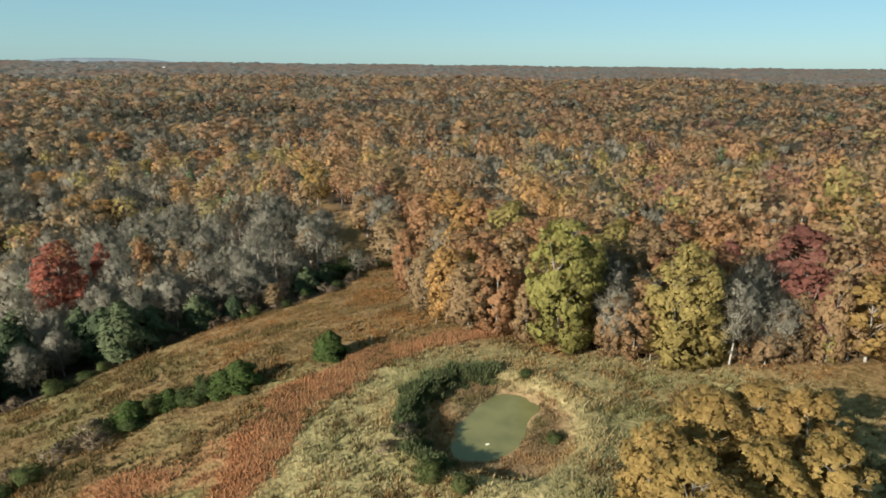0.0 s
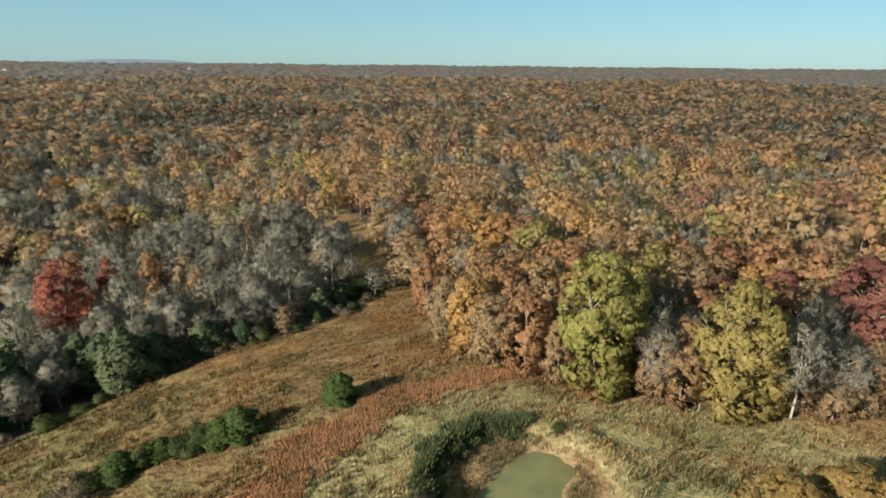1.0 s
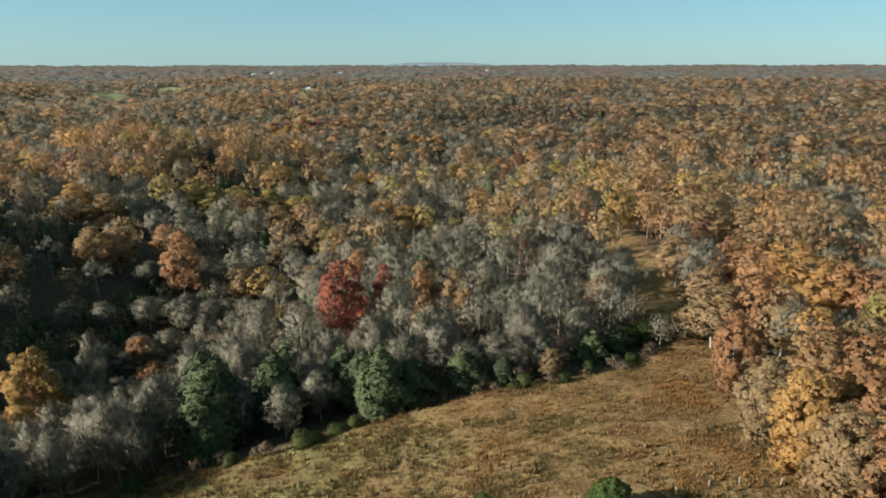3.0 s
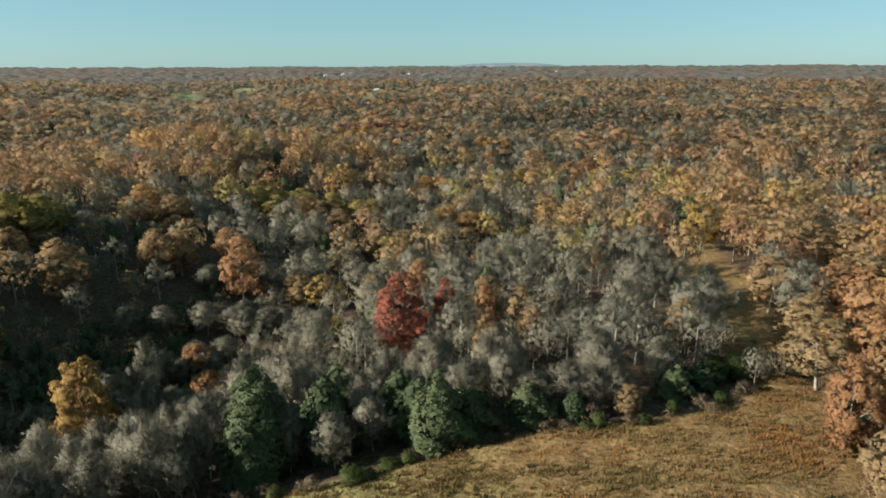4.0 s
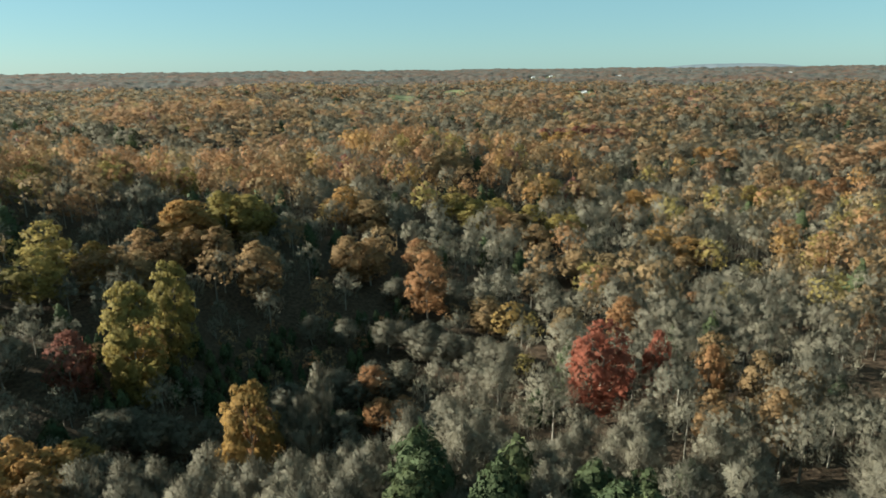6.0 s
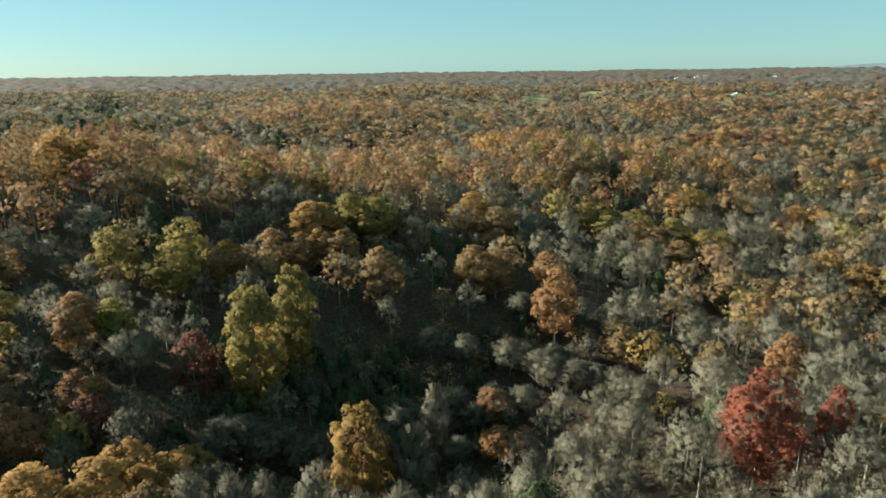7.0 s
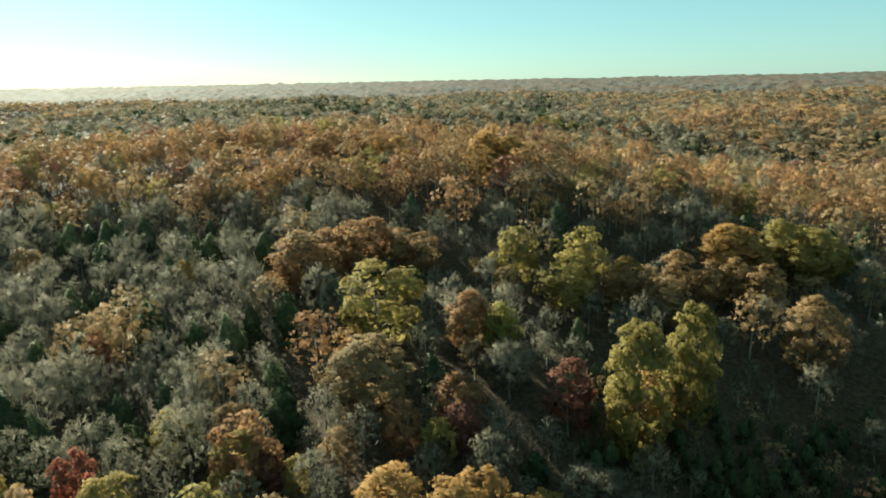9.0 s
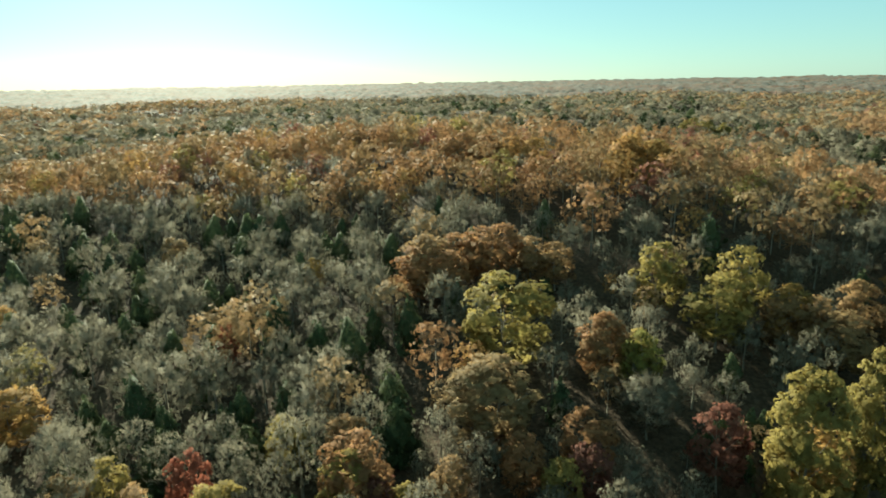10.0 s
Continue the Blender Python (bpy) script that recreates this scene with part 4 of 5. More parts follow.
RAVINE = [(-152, 127, 22), (-183, 96, 14), (-187, 112, 15), (-184, 128, 15), (-183, 144, 15), (-184, 160, 14), (-178, 176, 12)]


def in_ravine(x, y):
    """How far outside the dark scrub of the ravine a place lies."""
    return np.min([np.hypot(x - a, y - b) - w for a, b, w in RAVINE], axis=0)


def choose(x, y, r):
    """The kind of tree that grows at a place."""
    n = wave(x, y, 31, 130) + 0.6 * wave(x, y, 32, 50)
    mixes = {
        # far: mostly leafless kinds, their grey standing in for distance haze
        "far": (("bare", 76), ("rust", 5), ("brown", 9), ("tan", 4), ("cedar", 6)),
        "far_warm": (("bare", 14), ("rust", 42), ("brown", 24), ("tan", 6), ("orange", 8), ("crimson", 4), ("olive", 2)),
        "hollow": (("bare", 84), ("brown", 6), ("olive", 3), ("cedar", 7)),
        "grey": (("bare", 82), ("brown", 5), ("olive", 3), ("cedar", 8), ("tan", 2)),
        "warm": (("rust", 26), ("orange", 12), ("tan", 8), ("brown", 26), ("bare", 14), ("olive", 10), ("yellow", 2), ("crimson", 2)),
        "crest": (("rust", 40), ("orange", 8), ("brown", 30), ("tan", 2), ("bare", 10), ("olive", 5), ("crimson", 5)),
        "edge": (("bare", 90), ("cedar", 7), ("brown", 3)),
        "cedar": (("cedar", 34), ("bare", 58), ("olive", 3), ("brown", 5)),
        # ravine: scrub mostly of dark cedar, whose colour helps stand in for deep shade
        "ravine": (("cedar", 66), ("bare", 16), ("brown", 14), ("rust", 4)),
        # beyond: grey and dark green kinds in place of haze and shade behind the crest
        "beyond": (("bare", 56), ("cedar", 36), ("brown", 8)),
    }
    # oaks hold the ridges, leafless trees the bottoms; in far valleys that grey doubles for haze
    rise = ground_z(x, y) + 22 - np.clip((np.hypot(x, y - 60) - 1200) / 3600, 0, 1) ** 1.3 * 61
    n2 = wave(x, y, 33, 34) + 0.5 * wave(x, y, 34, 75)
    side = 0.08 * np.clip((x + 200) / 150, -1, 1) * (np.hypot(x, y) > 450)
    high = 0.022 * np.where(x > 0, 0.4 * rise, rise) + 0.12 * n + 0.20 * n2 + side + 0.44 - 0.36 * ((x > -300) & (x < -200) & (y > -60) & (y < 230)) + r.uniform(-0.24, 0.24, len(x)) > 0.5
    zone = np.where(high, "warm", "grey").astype(object)
    zone[(x > 0) & (y > 95) & (y < 150)] = "warm"
    zone[(x < -10) & (y < 235) & (x > -135) & (y > 60)] = "edge"
    zone[(y < 40 + 25 * wave(x, y, 35, 80)) & (x < -90) & (x > -285)] = "cedar"
    zone[(x < -295) & (x > -480) & (y < 170) & (y > -270)] = "crest"
    hollow = (x < -125) & (x > -250) & (y > 35) & (y < 215)
    zone[hollow & ~high] = "hollow"
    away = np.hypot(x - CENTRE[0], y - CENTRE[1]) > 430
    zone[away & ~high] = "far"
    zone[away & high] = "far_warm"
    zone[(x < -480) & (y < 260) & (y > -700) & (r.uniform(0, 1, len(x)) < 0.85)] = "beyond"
    zone[(np.hypot((x - 395) / 150, (y - 685) / 28) < 1) | (np.hypot((x - 90) / 26, (y - 205) / 9) < 1)] = "cedar"
    zone[in_ravine(x, y) < 2] = "ravine"
    out = np.empty(len(x), object)
    for key, rows in mixes.items():
        m = zone == key
        p = np.array([w for _, w in rows], float)
        out[m] = r.choice([c for c, _ in rows], m.sum(), p=p / p.sum())
    return out


def outward(yaw, d):
    """The place at that yaw and distance from the meadow."""
    a = math.radians(yaw)
    return CENTRE[0] - math.sin(a) * d, CENTRE[1] + math.cos(a) * d


CENTRE = (-35, 60)
# x, y, half-width across and along the line of sight, yaw
PASTURES = [(*outward(51.6, 1590), 36, 105, 51.6), (*outward(47.1, 1870), 44, 110, 47.1), (*outward(35.9, 1590), 30, 130, 35.9),
            (*outward(40.4, 2970), 40, 140, 40.4), (*outward(38.9, 3120), 30, 140, 38.9), (*outward(32.5, 3130), 75, 150, 32.5), (*outward(20.5, 3430), 30, 130, 20.5)]


def cleared(x, y):
    out = np.zeros(np.shape(x), bool)
    for cx, cy, w, l, yaw in PASTURES:
        a = math.radians(yaw)
        dx, dy = x - cx, y - cy
        along, across = -dx * math.sin(a) + dy * math.cos(a), dx * math.cos(a) + dy * math.sin(a)
        out |= (along / l) ** 2 + (across / w) ** 2 < 1
    return out


def scatter(r, lo, hi, step):
    """Jittered places in the half-ring of woods between two distances from the meadow."""
    g = np.arange(-hi, hi, step)
    X, Y = [a.ravel() + r.uniform(-0.48, 0.48, a.size) * step for a in np.meshgrid(g, g)]
    d = np.hypot(X, Y)
    yaw = np.degrees(np.arctan2(-X, Y))
    X, Y = X + CENTRE[0], Y + CENTRE[1]
    yaw0 = np.degrees(np.arctan2(-X, Y))
    taken = np.array(PLANTED)
    free = np.ones(len(X), bool)
    for a, b, w in taken:
        free &= (X - a) ** 2 + (Y - b) ** 2 > (w + 1.6) ** 2
    gap = wave(X, Y, 61, 34) + r.uniform(-0.5, 0.5, X.size) > 1.25
    ok = free & ~gap & (d >= lo) & (d < hi) & ~in_field(X, Y) & ~cleared(X, Y) & (((yaw0 > -42) & (yaw0 < 150)) | (((yaw > -42) & (yaw < 150)) & (d > 150)))
    return X[ok], Y[ok]


NEAR, BETWEEN, MID, FAR, LAST = 140, 290, 480, 1000, 2200
r = np.random.RandomState(77)
px, py = scatter(r, 0, NEAR, 6.6)
kinds = choose(px, py, r)
# the leafless ones furthest from the meadow are past counting
thicket = (kinds == "bare") & (np.hypot(px - CENTRE[0], py - CENTRE[1]) > 108)
tx, ty = px[thicket], py[thicket]
for a, b, c in zip(px[~thicket], py[~thicket], kinds[~thicket]):
    s = r.uniform(0.8, 1.15) * (0.4 if in_ravine(a, b) < 2 else 0.8 if a < -125 and 35 < b < 215 else 1)
    h, w = {"bare": (16.0 if a < -92 and b > 70 else 13.0, 8.2), "cedar": (10.5 if b < 45 else 8.5, 7.0)}.get(c, (15.5, 10.0))
    tree(c, a, b, h * s, w * s * r.uniform(0.85, 1.2), fine=0)


def woods(name, r, px, py, quads, card, lobes, inner, rings, label, leaves, grow=1.0, flat=1.0, trunks=True, only=""):
    """Trees too many to count: one sheet of crowns a colour."""
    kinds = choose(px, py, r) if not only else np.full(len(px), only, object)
    for c in sorted(set(kinds)):
        m = kinds == c
        x, y = px[m], py[m]
        n = len(x)
        kind = KIND.get(c, "broad")
        h0, w0 = SIZE[kind]
        models = []
        for k in range(5):
            rr = np.random.RandomState(500 + k)
            if kind == "cedar":
                v, f, nn = joined(heart(rr, 11.0, 3.8, 0.03, 6, rings, top=3.5), cone_crown(rr, quads, card * 0.8))
            elif kind == "bare":
                v, f, nn = joined(twig_crown(rr, int(quads * 0.75), 13.5, 10.0, card * 0.28, card * 3.4), fuzz_crown(rr, int(quads * 0.6), card * 1.4, 12.8, 10.0, 0.12))
            else:
                v, f, nn = joined(broad_crown(rr, quads // 4, card * 1.5, 9, 14.5, inner * 1.3, 0.26, -0.7, 0.5), broad_crown(rr, quads, card, lobes, 16.5, 12.5, 0.24, -0.6, 0.5))
            mi = np.zeros(len(f))
            if trunks:
                tv, tf = rods([(0, 0, 0)], [(0, 0, h0 * 0.6)], 0.3, 0.12, 3)
                f = np.concatenate([f, tf + len(v)])
                v, nn = np.concatenate([v, tv]), np.concatenate([nn, unit(tv * [1, 1, 0])])
                mi = np.r_[mi, np.ones(len(tf))]
            models.append((v, f, nn, mi))
        V, F, N, I, T, off = [], [], [], [], [], 0
        pick = r.randint(0, 5, n)
        scale = 0.6 + 0.7 * r.uniform(0, 1, n) ** 1.3
        scale[(x < -125) & (x > -250) & (y > 35) & (y < 215)] *= 0.8
        low = in_ravine(x, y) < 2
        scale[low] = 0.32 + 0.25 * r.uniform(0, 1, low.sum())
        base = grow * {"bare": 1.18, "cedar": 1.16}.get(c, 1.06)
        spin, tone, z = r.uniform(0, 2 * math.pi, n), r.uniform(0, 1, n), ground_z(x, y)
        for k in range(5):
            s = pick == k
            v, f, nn, mi = models[k]
            co, si = np.cos(spin[s])[:, None], np.sin(spin[s])[:, None]
            q = (scale[s] * base)[:, None]
            P = np.stack([(v[:, 0] * co - v[:, 1] * si) * q + x[s][:, None], (v[:, 0] * si + v[:, 1] * co) * q + y[s][:, None],
                          v[:, 2] * q * flat + z[s][:, None] - 0.2], -1)
            cnt = s.sum()
            V.append(P.reshape(-1, 3))
            N.append(np.stack([nn[:, 0] * co - nn[:, 1] * si, nn[:, 0] * si + nn[:, 1] * co, np.broadcast_to(nn[:, 2], (cnt, len(v)))], -1).reshape(-1, 3))
            F.append((f[None] + (np.arange(cnt) * len(v))[:, None, None]).reshape(-1, 4) + off)
            I.append(np.tile(mi, cnt))
            T.append(np.repeat(tone[s], len(v)))
            off += cnt * len(v)
        me = mesh_of(name, np.concatenate(V), np.concatenate(F), [leaves[c], BARK], np.concatenate(I), np.concatenate(T), normals=np.concatenate(N))
        tagged(new(name, me), label % WORDS[c][2].split(" in the")[0].split(" at the")[0].split(" among")[0], "woods", kind="stuff")


woods("thicket", r, tx, ty, 420, 0.42, 36, 7.6, 3, "thicket, each %s", MID_LEAVES, 0.92, 1.1, only="bare")
px, py = scatter(r, NEAR, BETWEEN, 9.0)
woods("woods", r, px, py, 200, 0.68, 34, 5.2, 3, "dense woods, each %s", MID_LEAVES)
px, py = scatter(r, BETWEEN, MID, 9.4)
woods("woods", r, px, py, 115, 0.88, 28, 6.0, 3, "dense woods, each %s", MID_LEAVES)
px, py = scatter(r, NEAR, MID, 4.4)
scrub = (in_ravine(px, py) < 0) & (np.hypot(px + 138, py - 109) > 8)
woods("ravine_scrub", r, px[scrub], py[scrub], 60, 0.95, 12, 7.0, 3, "dark scrub in the ravine, each %s", MID_LEAVES)
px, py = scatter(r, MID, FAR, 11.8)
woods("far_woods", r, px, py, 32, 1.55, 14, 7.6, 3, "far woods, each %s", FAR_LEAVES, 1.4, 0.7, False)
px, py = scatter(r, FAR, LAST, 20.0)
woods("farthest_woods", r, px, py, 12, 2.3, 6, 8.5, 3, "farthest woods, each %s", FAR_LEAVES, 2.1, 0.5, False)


# ---- distant canopy, from the last single trees to the horizon ----
def canopy_material():
    m, tree, b = material("distant_canopy", 0.95)
    c = tree.nodes.new("ShaderNodeTexCoord")
    vor = node(tree, "ShaderNodeTexVoronoi", Scale=0.085)
    vor.voronoi_dimensions = "2D"
    tree.links.new(c.outputs["Object"], vor.inputs["Vector"])
    sep = tree.nodes.new("ShaderNodeSeparateColor")
    tree.links.new(vor.outputs["Color"], sep.inputs[0])
    # dark, cool crown colours: shaded gaps between crowns and haze are painted in
    warm = ramp(tree, sep.outputs[0], (0.0, (0.085, 0.052, 0.040)), (0.35, (0.112, 0.066, 0.047)), (0.6, (0.13, 0.083, 0.053)), (0.85, (0.105, 0.092, 0.075)), (1.0, (0.036, 0.045, 0.032)))
    grey = ramp(tree, sep.outputs[0], (0.0, (0.09, 0.085, 0.075)), (0.6, (0.108, 0.10, 0.088)), (0.8, (0.036, 0.046, 0.034)), (1.0, (0.10, 0.064, 0.045)))
    f = ramp(tree, noise_tex(tree, 0.004, 5), (0.42, (0, 0, 0)), (0.58, (1, 1, 1)))
    tree.links.new(mix(tree, warm, grey, f), b.inputs["Base Color"])
    return m


ang = np.radians(np.arange(-48, 160, 0.25))
rad = [LAST - 60.0]
while rad[-1] < 4650:
    rad.append(rad[-1] * 1.012)
A, R = np.meshgrid(ang, np.array(rad))
X, Y = CENTRE[0] - np.sin(A) * R, CENTRE[1] + np.cos(A) * R
rr = np.random.RandomState(9)
Z = ground_z(X, Y) + 10 + rr.uniform(-6.5, 5.5, X.shape) + 2.0 * wave(X, Y, 41, 60)
Z[0] -= 14
Z[cleared(X, Y)] -= 13
me = mesh_of("distant_woods", np.stack([X, Y, Z], -1).reshape(-1, 3), grid_faces(len(rad), len(ang))[:, ::-1], [canopy_material()])
tagged(new("distant_woods", me), "distant autumn woods rolling to the horizon", "woods", kind="stuff")


# ---- far pastures and farm buildings ----
def pasture(cx, cy, w, l, yaw):
    m, tree, b = material("pasture_grass", 0.95)
    tree.links.new(ramp(tree, noise_tex(tree, 0.02, 4), (0.3, (0.15, 0.165, 0.075)), (0.7, (0.22, 0.215, 0.11))), b.inputs["Base Color"])
    a = math.radians(yaw)
    rows = []
    for f in (0.02, 0.4, 0.7, 1.0):
        for k in range(24):
            t = 2 * math.pi * k / 24
            u, v = math.sin(t) * l * f, math.cos(t) * w * f
            x, y = cx - u * math.sin(a) + v * math.cos(a), cy + u * math.cos(a) + v * math.sin(a)
            rows.append((x, y, float(ground_z(x, y)) + 2.5))
    q = [(i * 24 + k, i * 24 + (k + 1) % 24, i * 24 + 24 + (k + 1) % 24, i * 24 + 24 + k) for i in range(3) for k in range(24)]
    tagged(new("pasture", mesh_of("pasture", rows, q, [m])), "pale green pasture cleared among the far woods", "pasture", kind="structure")


def box(w, d, h, z=0.0):
    v = [(sx * w / 2, sy * d / 2, z + sz * h) for sz in (0, 1) for sx, sy in ((-1, -1), (1, -1), (1, 1), (-1, 1))]
    return np.array(v), np.array([(0, 3, 2, 1), (4, 5, 6, 7), (0, 1, 5, 4), (1, 2, 6, 5), (2, 3, 7, 6), (3, 0, 4, 7)])


def gable(w, d, h, z, over=0.6, thick=0.35):
    """A pitched roof of some thickness along x, closed at its ends."""
    x, y = w / 2 + over, d / 2 + over
    v = []
    for sx in (-x, x):
        v += [(sx, -y, z), (sx, 0, z + h), (sx, y, z), (sx, y, z - thick), (sx, 0, z + h - thick), (sx, -y, z - thick)]
    q = [(k, (k + 1) % 6, (k + 1) % 6 + 6, k + 6) for k in range(6)] + [(0, 1, 4, 5), (1, 2, 3, 4), (6, 11, 10, 7), (7, 10, 9, 8)]
    return np.array(v), np.array(q)


def farm_building(x, y, w, d, h, yaw, name, label):
    wall, tree, b = material(name + "_wall", 0.7)
    tree.links.new(ramp(tree, noise_tex(tree, 0.8, 3), (0.3, (0.48, 0.47, 0.45)), (0.7, (0.56, 0.55, 0.53))), b.inputs["Base Color"])
    top, tree2, b2 = material(name + "_roof", 0.5)
    tree2.links.new(ramp(tree2, noise_tex(tree2, 0.8, 3), (0.3, (0.26, 0.26, 0.26)), (0.7, (0.34, 0.34, 0.34))), b2.inputs["Base Color"])
    dark, _, b3 = material(name + "_opening", 0.4)
    b3.inputs["Base Color"].default_value = (0.05, 0.055, 0.06, 1)
    root = tagged(new(name), label, name.replace("_", " "), "farm buildings")
    root.matrix_basis = pose(x, y, float(ground_z(x, y)) + 2.4, 0, 0, yaw)
    part("wall", mesh_of("wall", *box(w, d, h), [wall]), root)
    part("roof", mesh_of("roof", *gable(w, d, d * 0.3, h), [top]), root)
    part("door", mesh_of("door", *box(2.4, 0.2, 2.6), [dark]), root, "", pose(0, -d / 2 - 0.06, 0))
    for k in (-1, 1):
        part("window", mesh_of("window", *box(1.6, 0.2, 1.5, 1.2), [dark]), root, "", pose(k * w * 0.3, -d / 2 - 0.06, 0))
    return root


for row in PASTURES:
    pasture(*row)
farm_building(*outward(35.9, 1635), 13, 9, 6.5, 20, "farmhouse", "white two-storey farmhouse with a grey roof among far trees")
farm_building(*outward(40.4, 3024), 16, 10, 7, 50, "barn", "white barn far off beside a pasture")
farm_building(*outward(38.9, 3184), 14, 10, 8, 35, "barn", "tall white barn far off among the woods")
farm_building(*outward(33.3, 3189), 24, 11, 7, 25, "barn", "long white barn far off beside a pasture")
farm_building(*outward(31.8, 3189), 18, 11, 7, 40, "barn", "white barn far off beside a pasture")
farm_building(*outward(20.5, 3476), 16, 10, 7, 10, "barn", "white barn far off among the woods")


def hazed_ridge(yaw0, yaw1, d, z, rise):
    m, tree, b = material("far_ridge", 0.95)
    # the blue-grey base colour holds the haze of distance
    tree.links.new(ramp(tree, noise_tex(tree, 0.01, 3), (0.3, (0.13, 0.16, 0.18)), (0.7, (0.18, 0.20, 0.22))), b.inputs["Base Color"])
    n, v = 40, []
    for k in range(n):
        f = k / (n - 1)
        h = rise * math.sin(math.pi * f) ** 0.8 * (1 + 0.08 * math.sin(9 * f))
        for dd, zz in ((d, z - 30), (d + 60, z + h), (d + 120, z - 30)):
            x, y = outward(yaw0 + (yaw1 - yaw0) * f, dd)
            v.append((x, y, zz))
    q = [(3 * k + i, 3 * k + i + 1, 3 * k + i + 4, 3 * k + i + 3) for k in range(n - 1) for i in (0, 1)]
    tagged(new("backdrop", mesh_of("backdrop", v, q, [m])), "low ridge on the horizon, coloured blue for haze", "ridge", kind="structure")


hazed_ridge(19.5, 30.0, 4560, 44, 26)


# ---- the pond ----
def water_material():
    m, tree, b = material("pond_water", 0.22)
    b.inputs["Specular IOR Level"].default_value = 0.28
    tree.links.new(ramp(tree, noise_tex(tree, 0.25, 3), (0.3, (0.10, 0.094, 0.036)), (0.7, (0.145, 0.13, 0.05))), b.inputs["Base Color"])
    bump = node(tree, "ShaderNodeBump", Strength=0.15, Distance=0.05)
    tree.links.new(noise_tex(tree, 1.5, 3), bump.inputs["Height"])
    tree.links.new(bump.outputs[0], b.inputs["Normal"])
    return m


def pond(z):
    bm = bmesh.new()
    ring = []
    for k in range(72):
        a = 2 * math.pi * k / 72
        c, s = math.cos(a), math.sin(a)
        d = 1.0
        while pool(POOL[0] + c * d, POOL[1] + s * d) < 1.05:
            d += 0.05
        ring.append(bm.verts.new((POOL[0] + c * d, POOL[1] + s * d, z)))
    bm.faces.new(ring)
    me = bpy.data.meshes.new("pond_water")
    bm.to_mesh(me)
    me.materials.append(water_material())
    return tagged(new("water", me), "small murky olive-green pond in a grassy hollow", "pond", kind="structure")


pond(WATER)


# ---- grass ----
def grass_material(name, a, b2, c, patch=1.0):
    m, tree, b = material(name, 0.85)
    isl = tree.nodes.new("ShaderNodeNewGeometry").outputs["Random Per Island"]
    col = ramp(tree, isl, (0.0, a), (0.5, b2), (1.0, c))
    broad = ramp(tree, noise_tex(tree, 0.07, 4), (0.38, (1.2, 0.97, 0.80)), (0.5, (0.92, 0.91, 0.88)), (0.6, (0.56, 0.68, 0.54)))
    clump = ramp(tree, noise_tex(tree, 0.45, 4), (0.36, (0.62, 0.62, 0.6)), (0.5, (1.0, 1.0, 1.0)), (0.66, (1.22, 1.2, 1.12)))
    col = mix(tree, mix(tree, col, broad, patch, "MULTIPLY"), clump, patch, "MULTIPLY")
    tree.links.new(col, b.inputs["Base Color"])
    tr, ms = tree.nodes.new("ShaderNodeBsdfTranslucent"), tree.nodes.new("ShaderNodeMixShader")
    tree.links.new(col, tr.inputs["Color"])
    ms.inputs[0].default_value = 0.42
    tree.links.new(b.outputs[0], ms.inputs[1])
    tree.links.new(tr.outputs[0], ms.inputs[2])
    tree.links.new(ms.outputs[0], tree.nodes["Material Output"].inputs["Surface"])
    return m


def tufts(name, r, x, y, tall, mat, label, slim=0.11):
    """Tussocks of five leaning blades each."""
    n = len(x)
    z = ground_z(x, y) - 0.05
    V, k = [], 5
    h = tall * r.uniform(0.6, 1.3, n)
    a0 = r.uniform(0, 2 * math.pi, n)
    for i in range(k):
        a = a0 + i * 2 * math.pi / k + r.uniform(-0.5, 0.5, n)
        c, s = np.cos(a), np.sin(a)
        w, out = h * slim, h * r.uniform(0.15, 0.6, n)
        foot = np.stack([x + c * 0.12, y + s * 0.12, z], -1)
        side = np.stack([-s * w, c * w, 0 * w], -1)
        mid = foot + np.stack([c * out * 0.4, s * out * 0.4, h * 0.7], -1)
        tip = foot + np.stack([c * out, s * out, h * r.uniform(0.85, 1.15, n)], -1)
        V.append(np.stack([foot - side * 0.6, foot + side * 0.6, mid + side * 0.5, tip], 1))
    v = np.stack(V, 1).reshape(-1, 3)
    me = mesh_of(name, v, quad_faces(n * k), [mat])
    return tagged(new(name, me), label, "grass", kind="stuff")


r = np.random.RandomState(5)
gx, gy = r.uniform(-100, 95, 110000), r.uniform(48, 200, 110000)
keep = in_field(gx, gy) & (pond_distance(gx, gy) > 9.5) & (wave(gx, gy, 51, 9) + r.uniform(-1, 1, 110000) > -0.55)
keep &= ~((gy > 130) & (gx > 15))
gx, gy = gx[keep], gy[keep]
bx, by = r.uniform(-48, 14, 60000), r.uniform(58, 113, 60000)
more = bluestem(bx, by) > r.uniform(0.3, 1.9, 60000)
red = bluestem(gx, gy) > r.uniform(0.15, 0.9, len(gx))
pale = (rank(gx, gy) > r.uniform(0.1, 0.9, len(gx))) & ~red
rest = ~red & ~pale
rich = rest & (golden(gx, gy) > r.uniform(0.15, 0.95, len(gx)))
rest &= ~rich
tufts("bluestem_grass", r, np.r_[gx[red], bx[more]], np.r_[gy[red], by[more]], 0.62, grass_material("bluestem", (0.24, 0.122, 0.06), (0.32, 0.158, 0.076), (0.38, 0.20, 0.10), 0.3), "knee-high red bluestem grass on the slope", 0.07)
tufts("rank_grass", r, gx[pale], gy[pale], 0.58, grass_material("rank_grass", (0.18, 0.152, 0.066), (0.27, 0.218, 0.104), (0.40, 0.322, 0.18), 0.65), "pale rank grass round the pond")
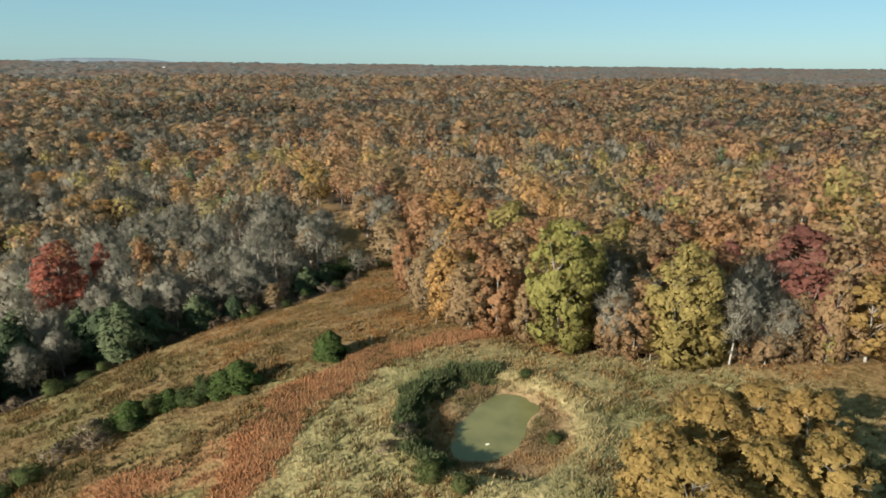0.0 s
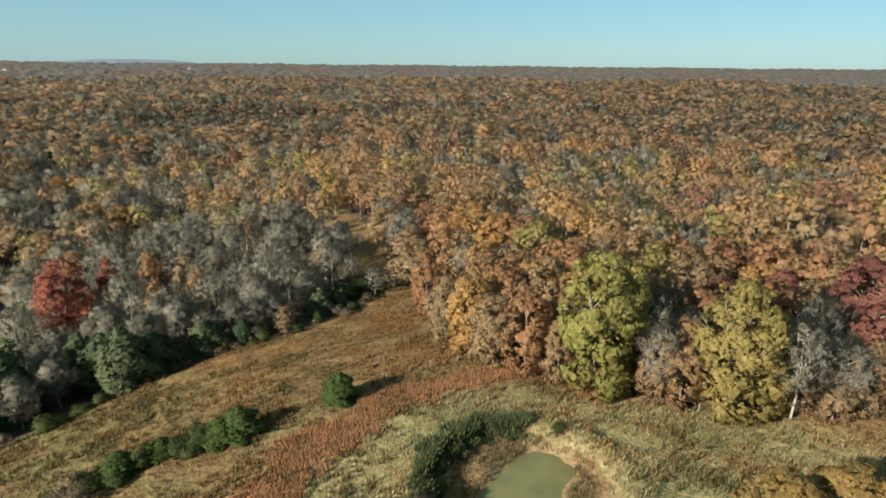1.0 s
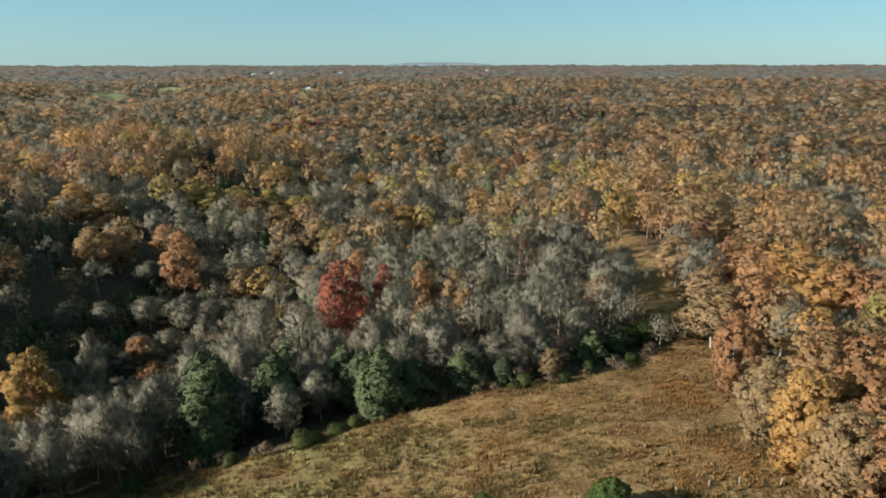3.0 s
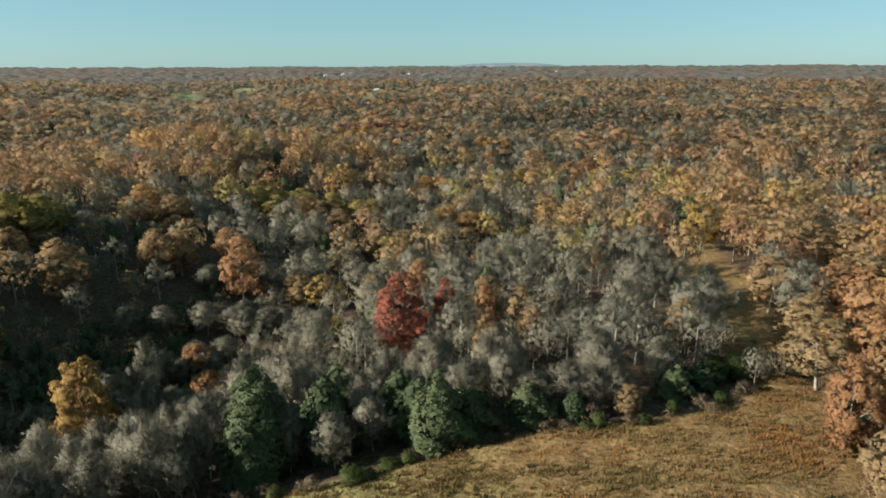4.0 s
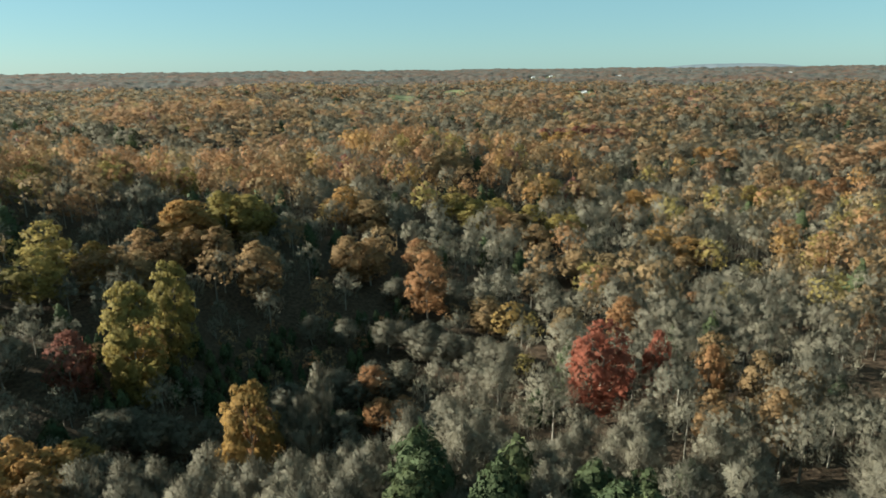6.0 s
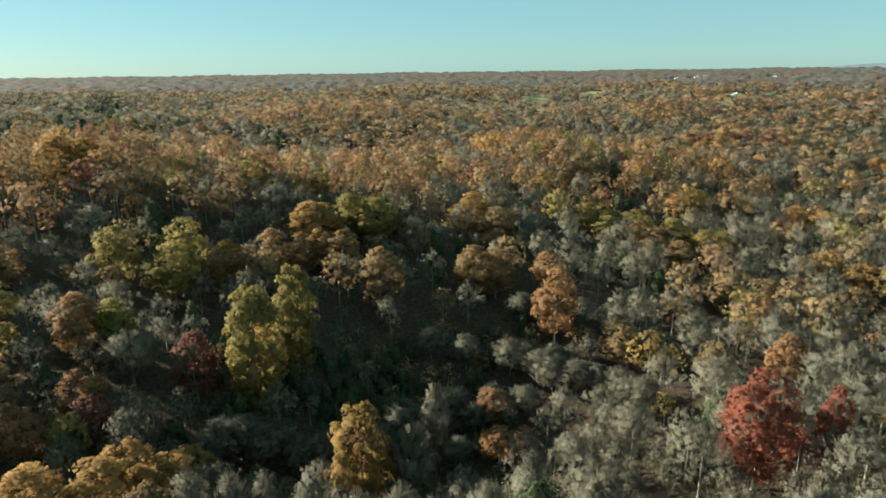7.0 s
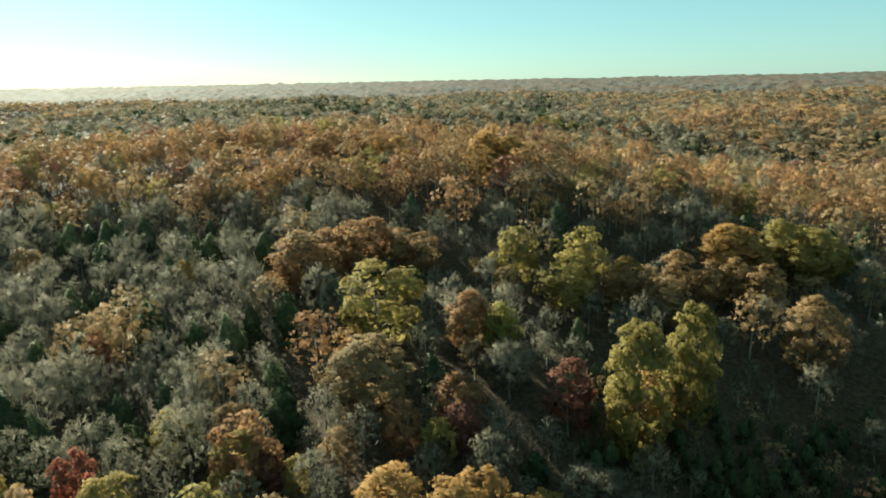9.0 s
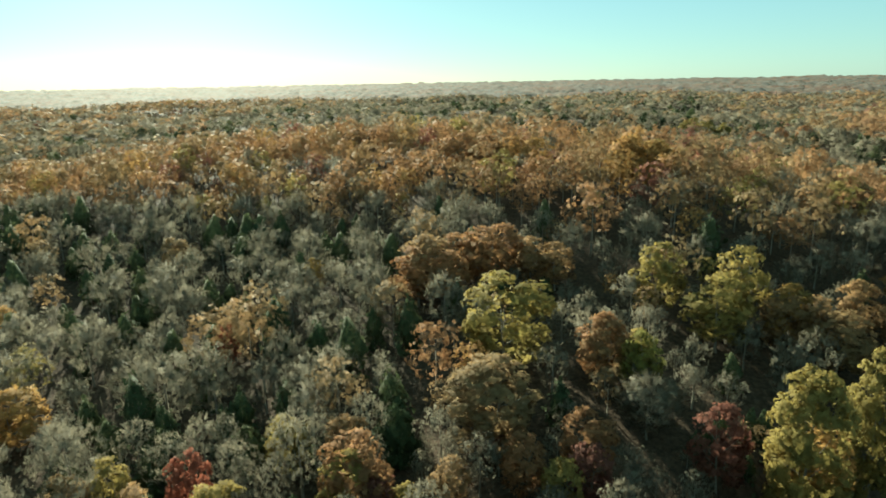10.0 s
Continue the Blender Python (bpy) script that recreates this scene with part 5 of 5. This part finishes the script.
tufts("golden_grass", r, gx[rich], gy[rich], 0.42, grass_material("golden_grass", (0.125, 0.078, 0.032), (0.185, 0.113, 0.047), (0.27, 0.165, 0.07), 0.85), "golden-tan meadow grass in soft tussocks")
tufts("meadow_grass", r, gx[rest], gy[rest], 0.4, grass_material("meadow_grass", (0.07, 0.052, 0.021), (0.108, 0.076, 0.031), (0.175, 0.116, 0.048)), "tan and olive meadow grass in tussocks")


# clumps of broomsedge that stand out of the sward
r = np.random.RandomState(25)
cx, cy = r.uniform(-95, 60, 9000), r.uniform(58, 205, 9000)
keep = in_field(cx, cy) & (pond_distance(cx, cy) > 14) & (wave(cx, cy, 55, 20) + r.uniform(-0.9, 0.9, 9000) > -0.1)
keep &= ~((cy > 125) & (cx > 12))
cx, cy = np.repeat(cx[keep], 4), np.repeat(cy[keep], 4)
cx, cy = cx + r.normal(size=len(cx)) * 0.42, cy + r.normal(size=len(cx)) * 0.42
rich = golden(cx, cy) > r.uniform(0.0, 0.9, len(cx))
tufts("broomsedge", r, cx[rich], cy[rich], 0.5, grass_material("broomsedge", (0.15, 0.094, 0.039), (0.215, 0.132, 0.054), (0.29, 0.178, 0.076), 0.5), "golden clumps of broomsedge in the meadow", 0.3)
tufts("goldenrod", r, cx[~rich], cy[~rich], 0.5, grass_material("goldenrod", (0.075, 0.066, 0.026), (0.125, 0.092, 0.04), (0.20, 0.13, 0.06), 0.6), "olive-brown clumps of withered goldenrod in the meadow", 0.3)

r = np.random.RandomState(15)
gx, gy = r.uniform(-95, 60, 22000), r.uniform(60, 190, 22000)
keep = in_field(gx, gy) & (pond_distance(gx, gy) > 13) & (wave(gx, gy, 52, 16) + 0.5 * wave(gx, gy, 53, 40) > 0.35)
tufts("tall_weeds", r, gx[keep], gy[keep], 0.8, grass_material("tall_weeds", (0.085, 0.062, 0.026), (0.14, 0.09, 0.038), (0.22, 0.135, 0.058)), "dark brown patches of tall dead weeds in the meadow")
a = r.uniform(0, 2 * math.pi, 4500)
d = np.sqrt(r.uniform(0, 1, 4500)) * 10.5
keep = pool(POND[0] + np.cos(a) * d / 0.95, POND[1] + np.sin(a) * d / 0.8) > 1.06
a, d = a[keep], d[keep]
tufts("basin_reeds", r, POND[0] + np.cos(a) * d / 0.95, POND[1] + np.sin(a) * d / 0.8, 0.45, grass_material("basin_reeds", (0.14, 0.09, 0.045), (0.23, 0.15, 0.075), (0.31, 0.22, 0.12)), "short brown reeds on the pond's dry margin")


# ---- rushes along the pond's bank ----
def rush_mesh(k):
    r = np.random.RandomState(60 + k)
    n = 130
    a, rad = r.uniform(0, 2 * math.pi, n), np.sqrt(r.uniform(0, 1, n)) * 0.75
    p = np.stack([np.cos(a) * rad, np.sin(a) * rad, 0 * a], 1)
    lean = unit(p * 0.55 + np.array([0, 0, 1.0]) + r.normal(size=(n, 3)) * 0.18)
    h = r.uniform(0.8, 1.7, (n, 1))
    s = unit(np.cross(lean, r.normal(size=(n, 3)))) * 0.07
    e = p + lean * h
    return mesh_of("rush_clump", np.stack([p - s, p + s, e + s * 0.5, e - s * 0.5], 1).reshape(-1, 3), quad_faces(n), [RUSH])


RUSH = leaf_material("rush_stems", (0.075, 0.092, 0.038), (0.135, 0.14, 0.06), 0.4, 0)
rushes = [rush_mesh(k) for k in range(4)]
r = np.random.RandomState(8)
for k in range(250):
    a = math.radians(r.uniform(82, 232))
    d = r.normal(11.3, 0.85)
    x, y = POND[0] + math.cos(a) * d / 0.95, POND[1] + math.sin(a) * d / 0.8
    ob = tagged(new("rush_clump", rushes[k % 4]), "dark green clump of rushes on the pond's bank", "rushes", "rushes round the pond")
    s = r.uniform(0.55, 1.0)
    ob.matrix_basis = pose(x, y, float(ground_z(x, y)) - 0.08, 0, 0, r.uniform(0, 360)) @ Matrix.Diagonal((s, s, s * r.uniform(0.8, 1.1), 1))


# ---- fallen log in the gap ----
def fallen_log(x, y, length, turn):
    r = np.random.RandomState(4)
    (v, f), _ = limbs(r, length, 4.0, 5, 0.28)
    ob = tagged(new("fallen_tree", mesh_of("fallen_tree", v, f, [BARK])), "grey fallen tree lying in the gap of the hedge", "log")
    ob.matrix_basis = pose(x, y, float(ground_z(x, y)) + 0.35, 84, 0, turn)


fallen_log(-9.0, 186.5, 8.0, 60)


# ---- old fence line above the bluestem ----
def fence_post(x, y, h, lean, turn):
    bm = bmesh.new()
    bmesh.ops.create_cone(bm, cap_ends=True, segments=8, radius1=0.085, radius2=0.07, depth=h)
    bmesh.ops.translate(bm, verts=bm.verts, vec=(0, 0, h / 2))
    bmesh.ops.bevel(bm, geom=[e for e in bm.edges if all(abs(v.co.z - h) < 0.01 for v in e.verts)], offset=0.02, segments=1, affect="EDGES")
    me = bpy.data.meshes.new("fence_post")
    bm.to_mesh(me)
    me.materials.append(PALE_BARK)
    ob = tagged(new("fence_post", me), "weathered grey wooden fence post in the long grass", "fence post", "posts of the old fence")
    ob.matrix_basis = pose(x, y, float(ground_z(x, y)) - 0.25, lean, lean * 0.5, turn)


fence_post(-8.4, 108.2, 1.28, -1.6, 9)
fence_post(-4.7, 111.6, 1.21, -1.8, 63)
fence_post(-1.2, 113.9, 1.41, -2.0, 84)
fence_post(3.6, 115.9, 1.56, 4.7, 27)
fence_post(9.1, 116.8, 1.30, 4.7, 7)
fence_post(17.3, 113.7, 1.59, 4.5, 65)
fence_post(39.6, 97.7, 1.49, -1.3, 27)


# ---- pale board floating on the pond ----
def floating_board(x, y):
    bm = bmesh.new()
    bmesh.ops.create_cube(bm, size=1.0)
    bmesh.ops.scale(bm, verts=bm.verts, vec=(0.55, 0.3, 0.08))
    bmesh.ops.bevel(bm, geom=bm.edges[:], offset=0.02, segments=1, affect="EDGES")
    me = bpy.data.meshes.new("board")
    bm.to_mesh(me)
    m, tree, b = material("pale_board", 0.7)
    tree.links.new(ramp(tree, noise_tex(tree, 6, 3), (0.3, (0.55, 0.50, 0.36)), (0.7, (0.68, 0.64, 0.5))), b.inputs["Base Color"])
    me.materials.append(m)
    ob = tagged(new("board", me), "small pale wooden board floating on the pond", "board")
    ob.matrix_basis = pose(x, y, WATER + 0.02, 0, 3, 25)


floating_board(9.3, 73.8)
